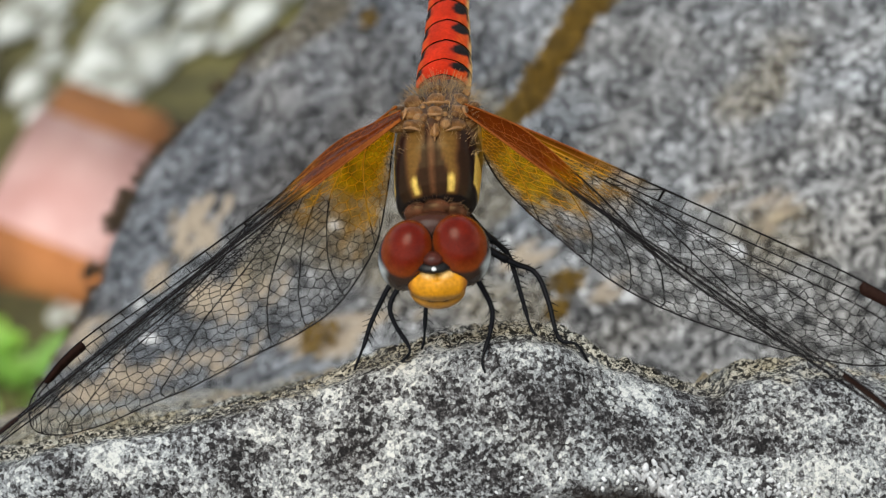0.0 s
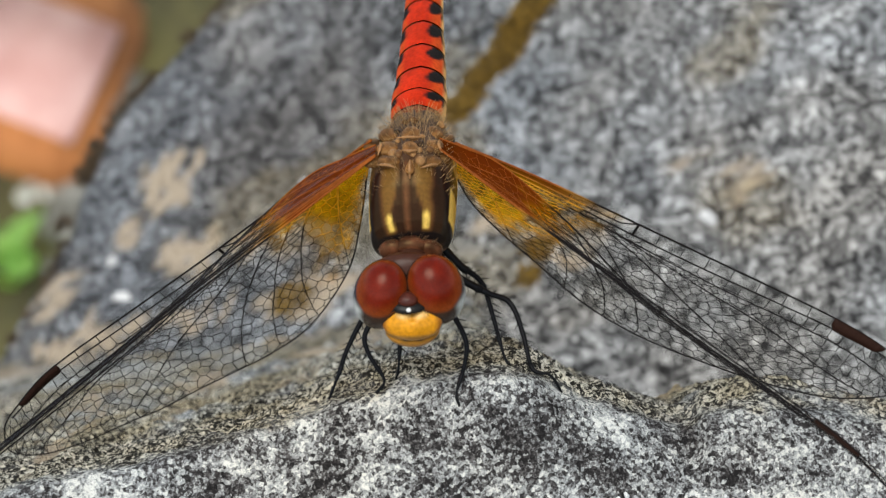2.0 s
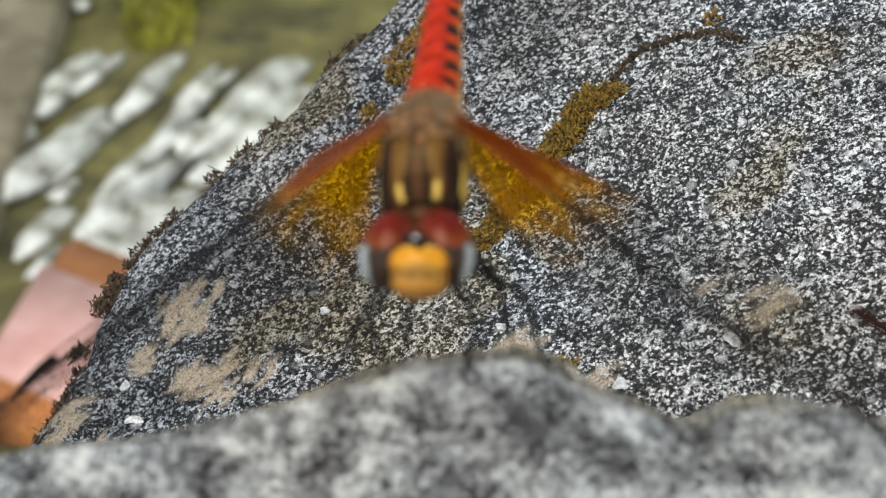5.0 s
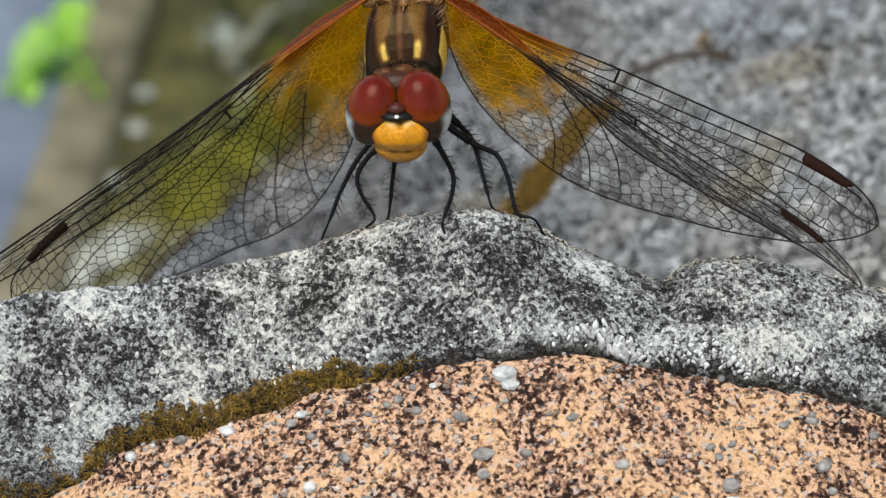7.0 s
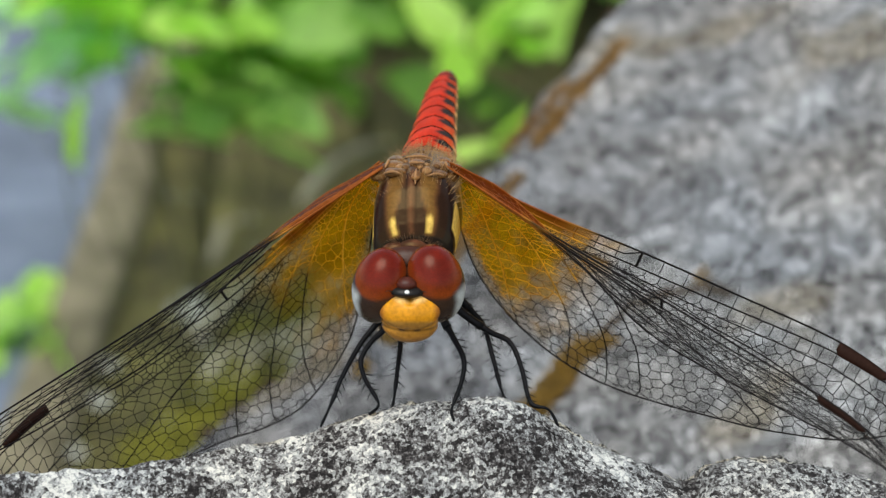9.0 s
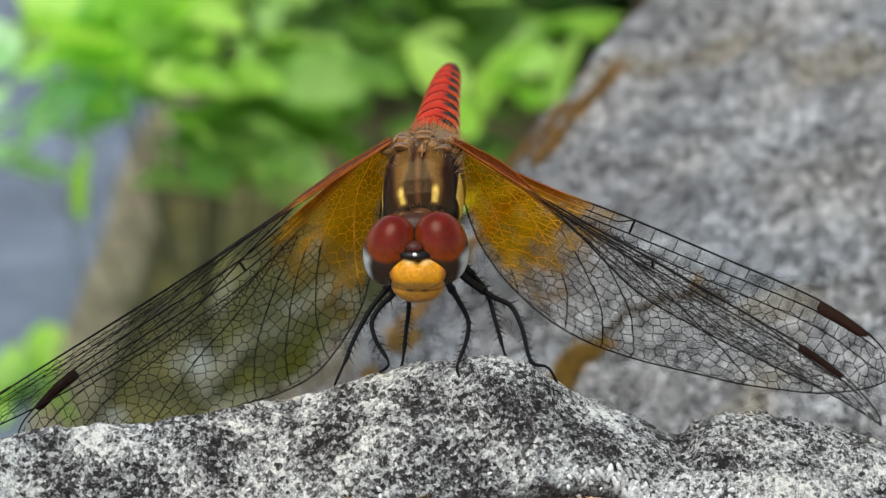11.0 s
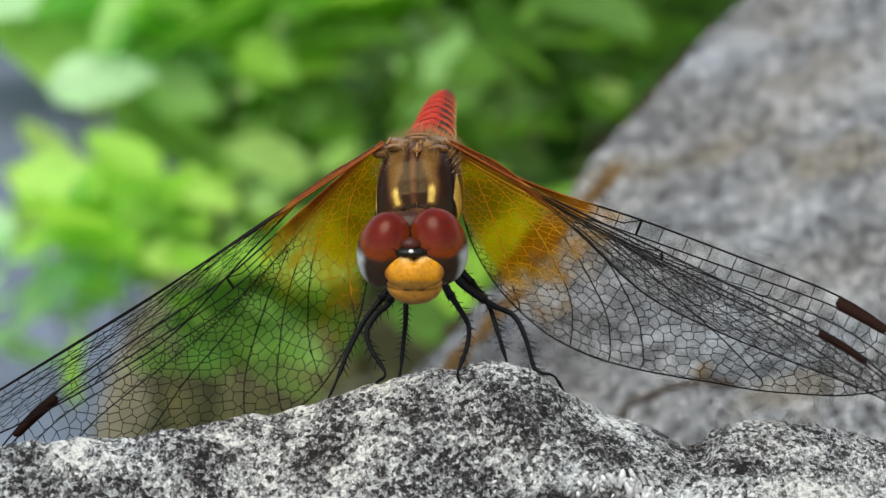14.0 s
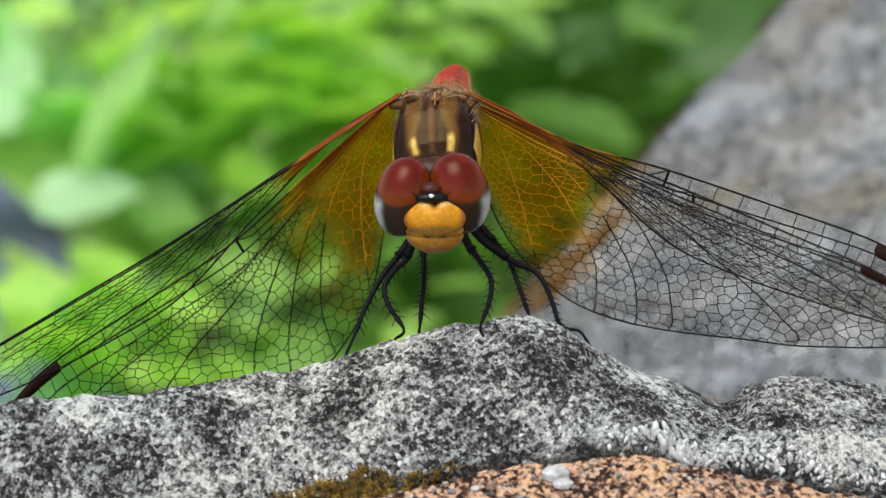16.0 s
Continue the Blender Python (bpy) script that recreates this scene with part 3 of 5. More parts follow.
# ---- the slanted slab behind ----
EDGE = curve_of([(-52, 20, 0), (-42, 45, 0), (-35, 63, 0), (-31, 72, 0), (-28.5, 82, 0), (-23.5, 89, 0), (-17, 95, 0), (-9, 104, 0), (0, 115, 0), (6, 124, 0), (13, 139, 0), (21, 153, 0), (32, 171, 0), (42, 186, 0), (60, 215, 0), (95, 270, 0)])


def slab_height(x, y):
    x, y = np.asarray(x, float), np.asarray(y, float)
    return 0.331 * x + 0.191 * y - 60.7 + 0.9 * fractal(x / 30, y / 30, 2, 14) + 0.28 * fractal(x / 4, y / 4, 3, 15) + 0.12 * fractal(x / 0.9, y / 0.9, 2, 16) - 3.2 * np.exp(-((x - 13) / 3.2) ** 2 - ((y - 51.2 + 0.25 * (x - 13)) / 1.3) ** 2)


def build_slab():
    n_along, n_in = 330, 190
    t = np.linspace(0, 1, n_along)
    e = EDGE(t)
    rag = 0.7 * fractal(t * 60, t * 0, 3, 61)
    depth = np.concatenate([np.linspace(0, 1, 60) ** 1.3 * 22, np.linspace(22.4, 150, 130)])
    X = e[:, 0][:, None] + rag[:, None] + depth[None, :]
    Y = np.repeat(e[:, 1][:, None], n_in, 1) - 0.25 * depth[None, :]
    Z = slab_height(X, Y) - 2.2 * np.exp(-depth / 1.3)[None, :]
    side = np.stack([np.c_[X[:, 0] + 0.6 - k * 0.02, Y[:, 0] + 0.1, Z[:, 0] - k] for k in (2.0, 6.0, 14.0, 40.0)], 1)
    side[:, :, 0] += 0.7 * fractal(np.repeat(t[:, None] * 90, 4, 1), np.arange(4)[None] * 1.7, 2, 62)
    allp = np.concatenate([side[:, ::-1], np.stack([X, Y, Z], 2)], 1)
    m = n_in + 4
    flat = allp.reshape(-1, 3)
    x, y = flat[:, 0], flat[:, 1]
    lich = np.zeros(len(flat))
    for cx, cy, rx, ry in ((-21, 74, 3.2, 3.6), (-24.5, 70.5, 1.2, 2.6), (-18, 66, 3.4, 2.2), (-14.5, 66, 2.2, 1.6), (25.4, 57.7, 1.25, 1.5), (26.9, 58.6, 1.2, 1.5), (26.0, 60.0, 1.2, 1.1), (7, 61, 2.2, 1.6), (13.5, 55.5, 1.6, 1.2), (-20, 60, 6, 1.3),
                           (-31, 66, 3.2, 2.4), (-29, 60, 6, 2.5), (-8, 59, 5, 1.6), (22, 62, 2.6, 0.9)):
        q = np.hypot((x - cx) / rx, (y - cy) / ry) + 0.55 * min(1, rx / 2.2) * fractal(x / 1.3, y / 1.3, 3, 71)
        lich = np.maximum(lich, smooth(0.85, 0.7, q) * smooth(-0.55, -0.25, fractal(x / 0.8, y / 0.8, 2, 72)))
    dirt = smooth(0.55, 0.9, fractal(x / 14, y / 14, 4, 73)) * 0.4
    # slab darker on one side of the moss strip, uneven by noise
    tinge = smooth(-2, 11, (y - 80.5) * 0.65 - (x - 9) + 4 * fractal(x / 9, y / 9, 3, 74)) * (0.75 + 0.25 * fractal(x / 5, y / 5, 2, 75)) * smooth(126, 104, y)
    crust = smooth(-0.4, 0.6, fractal(x / 8, y / 8, 3, 76)) * (0.3 + 0.35 * smooth(100, 128, y))
    ob = part("stone_slab", flat, grid_faces(m, n_along), SLAB, fields={"lichen": lich, "dirt": dirt, "tinge": tinge, "crust": crust})
    tagged(ob, "dark speckled granite slab with tan lichen spots, slanting behind", "stone slab")


build_slab()


def slab_flakes():
    """Pale flakes of crust that stand out on the slab."""
    for k, (x, y, a, b) in enumerate(((-25.8, 67.8, 0.55, 0.8), (-24.7, 63.9, 0.8, 0.6), (23.0, 56.2, 0.7, 0.8), (14.5, 54.4, 0.9, 0.7), (5.5, 63.5, 0.5, 0.5), (-9.0, 70.5, 0.4, 0.6), (31, 66, 0.5, 0.6), (18, 70, 0.4, 0.4))):
        v, f = pebble(400 + k, (a, b, 0.22), 11, 7, 0.5)
        tagged(part("lichen_flake", v + (x, y, float(slab_height(x, y)) + 0.1), f, QUARTZ, flat=True), "pale flake of crusty lichen on the dark slab", "lichen", "flakes on the slab")


slab_flakes()


def slab_moss():
    g = rnd(21)

    def line(points, width, step, per):
        c = curve_of([(a, b, 0) for a, b in points])
        length = sum(math.dist(p, q) for p, q in zip(points, points[1:]))
        out = []
        for k in np.linspace(0, 1, int(length / step)):
            x, y, _ = c(k)[0]
            w = width * g.uniform(0.65, 1.2)
            out.append((x + g.normal(0, 0.2 * width), y + g.normal(0, 0.2 * width), w, int(per * w * w + 8)))
        return out

    moss_patch("moss", "brown-gold moss in a strip across the slab", line([(14.6, 87.0), (12.6, 85.2), (10, 82), (8.3, 79)], 1.15, 0.34, 62) + line([(8.3, 79), (6, 76.5), (3.5, 73.5)], 1.0, 0.42, 60), slab_height, 0.46, 31, 0.7)
    moss_patch("moss", "tan dry moss strip near the slab's edge", line([(19, 138), (14, 130), (10, 122)], 0.85, 0.5, 30) + line([(8, 117), (0, 104.5), (-4, 99)], 0.9, 0.7, 20)
               + line([(13, 132), (7, 122.5)], 0.7, 0.7, 18), slab_height, 0.38, 32, 0.7, TAN_MOSS)
    moss_patch("moss", "small brown moss tufts on the slab", [(-3, 97, 1.6, 130), (-6, 93, 0.8, 40), (10, 57.5, 1.2, 90), (9, 55, 0.9, 60), (-10, 59, 1.6, 110), (24, 92, 0.8, 20)], slab_height, 0.42, 33, 0.7)
    moss_patch("moss", "thread of dark moss in a crack of the slab", line([(15.3, 88), (16.5, 89.6), (19.5, 90.6), (23, 90), (26, 88)], 0.22, 0.3, 60), slab_height, 0.3, 35, 0.7, DARK_MOSS)
    edge_spots = []
    for k in np.linspace(0.12, 0.78, 150):
        x, y, _ = EDGE(k)[0]
        if value_noise(k * 46, 3, 5) > 0.0:
            edge_spots.append((x + 0.9 + g.normal(0, 0.3), y, 0.7 * g.uniform(0.6, 1.3), 26))
    edge_spots += [(-28.0, 80.6, 1.3, 110), (-29.0, 78.6, 1.1, 80), (-30.6, 74.0, 0.8, 50)]
    moss_patch("moss", "dark dry moss tufts along the slab's edge", edge_spots, lambda a, b: slab_height(a, b) - 1.1, 0.34, 34, 0.8, DARK_MOSS)


slab_moss()


# ---- on the ground behind: a brick, pale rocks, plants ----
def rounded_box(size, bevel, seed=0, wobble=0.0):
    bm = bmesh.new()
    bmesh.ops.create_cube(bm, size=1)
    bmesh.ops.scale(bm, vec=size, verts=bm.verts)
    bmesh.ops.bevel(bm, geom=bm.edges[:] + bm.verts[:], offset=bevel, segments=3, affect="EDGES")
    bm.verts.index_update()
    v = np.array([q.co[:] for q in bm.verts])
    f = [[q.index for q in fc.verts] for fc in bm.faces]
    bm.free()
    if wobble:
        v += wobble * np.stack([value_noise(v[:, 1] / 9 + k, v[:, 2] / 9 + v[:, 0] / 7, seed + k) for k in range(3)], 1)
    return v, f


def build_brick():
    b = thing("brick", "weathered orange clay brick with a pale pink face, on the soil", "brick", (-138, 567, -448))
    b.rotation_euler = (0, 0, radians(-12))
    v, f = rounded_box((50, 92, 46), 5, 3, 1.2)
    v[:, 1] -= 0.33 * v[:, 0] - 10
    part("brick_body", v + (7, -4, 0), f, CLAY, b, "broken orange clay block")
    v, f = rounded_box((49, 62, 4), 1.5, 5, 0.8)
    v[:, 1] -= 0.33 * v[:, 0] - 10
    v[:, 0] += 7
    part("plaster_face", v + (0, -14, 22.5), f, PINK, b, "flaking pale pink plaster")


build_brick()


def build_rocks():
    g = rnd(12)
    for k in range(62):
        x, y = g.uniform(-232, -62) - (18 if k % 3 else 0), g.uniform(632, 775)
        if y < 668 + 0.5 * (x + 90) and x > -118:
            y += 40
        s = g.uniform(4.5, 11.5)
        v, f = pebble(50 + k, (s * g.uniform(0.45, 0.9), s * g.uniform(1.8, 3.8), s * 0.5), 18, 12, 0.5)
        ob = part("rock", v, f, WHITE_ROCK)
        ob.location, ob.rotation_euler = (x * U, y * U, (-448 + 0.2 * s) * U), (0, 0, g.uniform(-0.62, -0.36))
        tagged(ob, "pale whitish rock lying on mossy soil", "rock", "rocks on the soil")
    for k in range(34):
        x, y = g.uniform(-122, -84), g.uniform(455, 590)
        s = g.uniform(3, 9)
        if k < 3:
            x, y, s = ((-131, 532), (-126, 524), (-133, 518))[k] + (6,)
        v, f = pebble(140 + k, (s, s * 1.5, s * 0.6), 12, 8)
        ob = part("rock", v, f, WHITE_ROCK if k < 3 else GREY_ROCK)
        ob.location, ob.rotation_euler = (x * U, y * U, (-449 + 0.2 * s) * U), (0, 0, g.uniform(-0.6, 0.2))
        tagged(ob, "pale whitish rock lying beside the brick" if k < 3 else "dull grey-brown stone on dark soil", "rock", "rocks on the soil")
    for k in range(30):
        x, y = g.uniform(-170, -40), g.uniform(820, 1150)
        s = g.uniform(2.5, 6)
        if k == 0:
            x, y, s = -134, 988, 12
        v, f = pebble(90 + k, (s, s, s * 0.7), 12, 8)
        ob = part("rock", v, f, WHITE_ROCK)
        ob.location = (x * U, y * U, (-447 + 0.2 * s) * U)
        tagged(ob, "small white pebble on brown soil", "rock", "rocks on the soil")


build_rocks()


def leaf_mesh(name, length, width, seed, material):
    g = rnd(seed)
    nu, nv = 9, 7
    v = []
    for j in range(nu):
        u = j / (nu - 1)
        w = width * 0.5 * (math.sin(math.pi * u ** 0.75) ** 0.8 + 0.02) * (1 + 0.06 * (j % 2))
        for i in range(nv):
            k = i / (nv - 1) * 2 - 1
            v.append((k * w, u * length, 0.10 * length * (abs(k) ** 1.5 * 0.6 - 1.6 * u * u) + 0.01 * length * g.normal()))
    me = bpy.data.meshes.new(name)
    me.from_pydata((np.array(v) * U).tolist(), [], grid_faces(nv, nu))
    me.polygons.foreach_set("use_smooth", [True] * len(me.polygons))
    me.materials.append(material)
    me.update()
    return me


SIZES = ((70, 48, 1), (55, 40, 2), (44, 27, 3), (85, 52, 4))
LEAVES, DARK_LEAVES, BRIGHT, PALE = ([leaf_mesh("leaf", a, b, s, m) for a, b, s in SIZES] for m in (LEAF, DARK_LEAF, BRIGHT_LEAF, PALE_LEAF))


def plant(seed, x, y, label, clumps):
    """A leafy plant: bent stems from one root, each with a clump of leaves; clumps: x, y, z, spread, count, size, leaves."""
    g = rnd(seed)
    p = thing("leafy_plant", label, "plant", (x, y, -452), "plants behind the stones")
    for tx, ty, tz, spread, count, size, meshes in clumps:
        end = np.array([tx - x, ty - y, tz + 452])
        mid = end * (0.5, 0.5, 0.62) + g.normal(0, 0.05 * np.linalg.norm(end), 3)
        c = curve_of([(0, 0, 0), mid * 0.5, mid, end])
        part("stem", *tube(c(np.linspace(0, 1, 14)), np.linspace(1.5, 0.7, 14) * size, 6), BARK, p)
        for j in range(count):
            at = c(1.0)[0] + g.normal(0, spread, 3) * (1, 1.3, 0.75)
            ob = new("leaf", meshes[int(g.integers(0, 4))])
            ob.parent = p
            ob.location = [U * q for q in at]
            ob.rotation_euler = (g.normal(0.25, 0.5), g.normal(0, 0.4), g.uniform(-2.6, 2.6))
            s = size * g.uniform(0.7, 1.25)
            ob.scale = (s, s, s)


def build_plants():
    plant(1, -120, 870, "yellow-green leafy plant overhanging the kerb",
          [(-140, 840, -239, 18, 22, 0.5, BRIGHT), (-128, 850, -222, 18, 14, 0.5, BRIGHT), (-143, 845, -228, 14, 8, 0.5, BRIGHT), (-168, 840, -264, 13, 15, 0.5, PALE), (-178, 842, -246, 12, 12, 0.5, PALE), (-137, 842, -252, 14, 12, 0.5, BRIGHT), (-192, 842, -281, 8, 4, 0.4, PALE)])
    plant(2, -85, 890, "mid-green leafy plant growing from brown soil",
          [(-98, 860, -264, 13, 13, 0.46, LEAVES), (-80, 880, -289, 13, 12, 0.45, DARK_LEAVES), (-110, 860, -286, 10, 10, 0.42, LEAVES), (-95, 862, -291, 11, 13, 0.5, LEAVES), (-75, 860, -272, 11, 13, 0.5, LEAVES), (-83, 860, -244, 14, 8, 0.5, DARK_LEAVES), (-47, 870, -239, 14, 8, 0.5, LEAVES)])
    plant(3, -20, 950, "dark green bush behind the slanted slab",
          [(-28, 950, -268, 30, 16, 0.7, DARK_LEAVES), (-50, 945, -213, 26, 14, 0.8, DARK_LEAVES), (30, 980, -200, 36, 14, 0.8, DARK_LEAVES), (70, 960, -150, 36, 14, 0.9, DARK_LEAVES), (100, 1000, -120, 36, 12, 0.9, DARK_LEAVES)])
    plant(4, 20, 830, "bright green leafy plant beside the slanted slab",
          [(24, 800, -222, 14, 9, 0.45, LEAVES), (13, 780, -242, 11, 7, 0.45, BRIGHT), (8, 770, -276, 7, 4, 0.4, BRIGHT), (34, 850, -180, 18, 8, 0.5, DARK_LEAVES)])
    plant(5, -130, 1000, "tall light green leafy plant beside the road",
          [(-183, 950, -144, 20, 9, 0.75, PALE), (-159, 950, -129, 20, 8, 0.7, BRIGHT), (-127, 950, -150, 16, 8, 0.7, BRIGHT), (-165, 950, -178, 22, 10, 0.95, PALE), (-129, 940, -192, 18, 10, 0.85, LEAVES),
           (-189, 950, -262, 12, 5, 0.5, LEAVES), (-138, 960, -232, 16, 8, 0.7, LEAVES), (-108, 950, -228, 14, 7, 0.6, LEAVES), (-96, 950, -122, 18, 8, 0.7, LEAVES), (-92, 945, -150, 18, 10, 0.75, BRIGHT), (-77, 945, -166, 16, 8, 0.7, LEAVES)])
    plant(6, -30, 1010, "light green leafy plant in front of dark bushes",
          [(-56, 945, -156, 18, 13, 0.7, BRIGHT), (-40, 965, -123, 20, 11, 0.8, BRIGHT), (18, 945, -123, 18, 11, 0.65, LEAVES), (56, 950, -146, 16, 8, 0.6, DARK_LEAVES), (-78, 940, -188, 18, 15, 0.7, BRIGHT), (-70, 980, -100, 18, 6, 0.7, PALE)])
    plant(7, -142, 470, "small bright green seedling beside the brick",
          [(-149, 486, -436, 5, 8, 0.2, LEAVES), (-142, 476, -440, 5, 8, 0.2, LEAVES), (-152, 496, -434, 5, 8, 0.2, BRIGHT)])
    plant(8, -218, 930, "low light green plant beside the road",
          [(-214, 930, -438, 10, 10, 0.36, BRIGHT), (-224, 925, -440, 9, 8, 0.36, LEAVES), (-204, 915, -443, 9, 8, 0.32, LEAVES), (-212, 960, -441, 8, 6, 0.3, BRIGHT)])
    plant(9, -60, 1250, "large green bush farther back",
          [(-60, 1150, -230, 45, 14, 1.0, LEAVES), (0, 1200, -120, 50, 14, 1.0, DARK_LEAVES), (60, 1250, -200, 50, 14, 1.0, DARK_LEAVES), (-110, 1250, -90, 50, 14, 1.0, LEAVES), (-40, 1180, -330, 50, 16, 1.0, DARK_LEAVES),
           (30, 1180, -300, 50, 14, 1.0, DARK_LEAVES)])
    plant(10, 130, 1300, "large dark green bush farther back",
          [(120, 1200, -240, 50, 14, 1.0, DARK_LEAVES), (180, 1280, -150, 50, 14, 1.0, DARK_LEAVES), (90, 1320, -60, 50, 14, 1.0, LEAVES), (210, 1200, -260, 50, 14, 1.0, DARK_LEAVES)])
    plant(11, -220, 1900, "large green bush across the road",
          [(-240, 1800, -160, 70, 16, 1.3, LEAVES), (-150, 1850, -100, 70, 16, 1.3, BRIGHT), (-330, 1900, -200, 80, 16, 1.3, LEAVES), (-60, 1900, -120, 70, 16, 1.3, DARK_LEAVES), (-420, 1950, -260, 80, 14, 1.3, PALE), (-300, 1900, -330, 60, 12, 1.2, LEAVES)])


build_plants()


def build_twigs():
    g = rnd(17)
    for k in range(9):
        x, y, turn, length = g.uniform(-135, -70), g.uniform(880, 1180), g.normal(-0.42, 0.12), g.uniform(60, 130)
        p = [(-math.sin(turn) * q * length + g.normal(0, 2), math.cos(turn) * q * length, -446 + 10 * math.sin(3 * q) + g.normal(0, 1)) for q in np.linspace(0, 1, 5)]
        v, f = tube(curve_of(p)(np.linspace(0, 1, 20)) + (x, y, 0), np.linspace(3.4, 1.4, 20), 8)
        tagged(part("twig", v, f, STRAW), "dry pale twig lying on brown soil", "twig", group="twigs on the soil")


build_twigs()


def build_ground_moss():
    """A low yellow-olive band of moss on the soil, too fine to count."""
    g = rnd(52)
    base, tip, rad = [], [], []
    for k in np.linspace(0, 1, 46):
        x, y = -68 - 70 * k + g.normal(0, 5), 1020 - 215 * k + g.normal(0, 8)
        n = 60
        a, q = g.uniform(0, 2 * np.pi, n), 11 * np.sqrt(g.uniform(0, 1, n))
        b = np.c_[x + q * np.cos(a), y + q * np.sin(a), np.full(n, -452.0)]
        base.append(b)
        tip.append(b + np.c_[g.normal(0, 2.5, (n, 2)), g.uniform(6, 13, n)])
        rad.append(g.uniform(1.0, 2.0, n))
    base, tip, rad = np.vstack(base), np.vstack(tip), np.concatenate(rad)
    tagged(part("moss", *sticks(base, tip, rad, rad * 0.4), OLIVE_MOSS), "low yellow-olive moss in a band on the soil", "moss", kind="stuff")


build_ground_moss()


def build_undergrowth():
    """Leaves past counting that cover the ground farther back."""
    g = rnd(44)
    light, dark, count = [], [], 1500
    outline = np.array([(0, 0, 0), (-0.32, 0.35, 0.06), (0, 0.4, 0), (0.32, 0.35, 0.06), (-0.24, 0.75, 0.0), (0, 0.8, -0.05), (0.24, 0.75, 0.0), (0, 1.15, -0.16)])
    faces = [(0, 2, 1), (0, 3, 2), (1, 2, 5, 4), (2, 3, 6, 5), (4, 5, 7), (5, 6, 7)]
    for k in range(count):
        y = 1450 + 2600 * g.uniform() ** 1.3
        x = g.uniform(-0.20, 0.24) * y
        if y < 1900 and x < -150:
            x = -150 + (x + 150) * -0.6
        turn = np.array((Matrix.Rotation(g.uniform(0, 6.28), 3, "Z") @ Matrix.Rotation(g.normal(0.4, 0.5), 3, "X")))
        size = g.uniform(60, 130)
        # leaves on one side get the copy that is coloured as shaded
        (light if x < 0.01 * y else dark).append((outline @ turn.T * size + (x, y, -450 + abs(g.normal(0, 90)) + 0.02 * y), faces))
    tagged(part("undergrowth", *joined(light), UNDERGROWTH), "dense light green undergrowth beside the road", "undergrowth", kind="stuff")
    tagged(part("undergrowth", *joined(dark), SHADE_LEAF), "dense undergrowth farther back, its green darkened as in shade", "undergrowth", kind="stuff")


build_undergrowth()


# ---- the dragonfly ----
FLY = thing("dragonfly", "red and brown dragonfly with amber-based clear wings, perched on granite", "dragonfly")


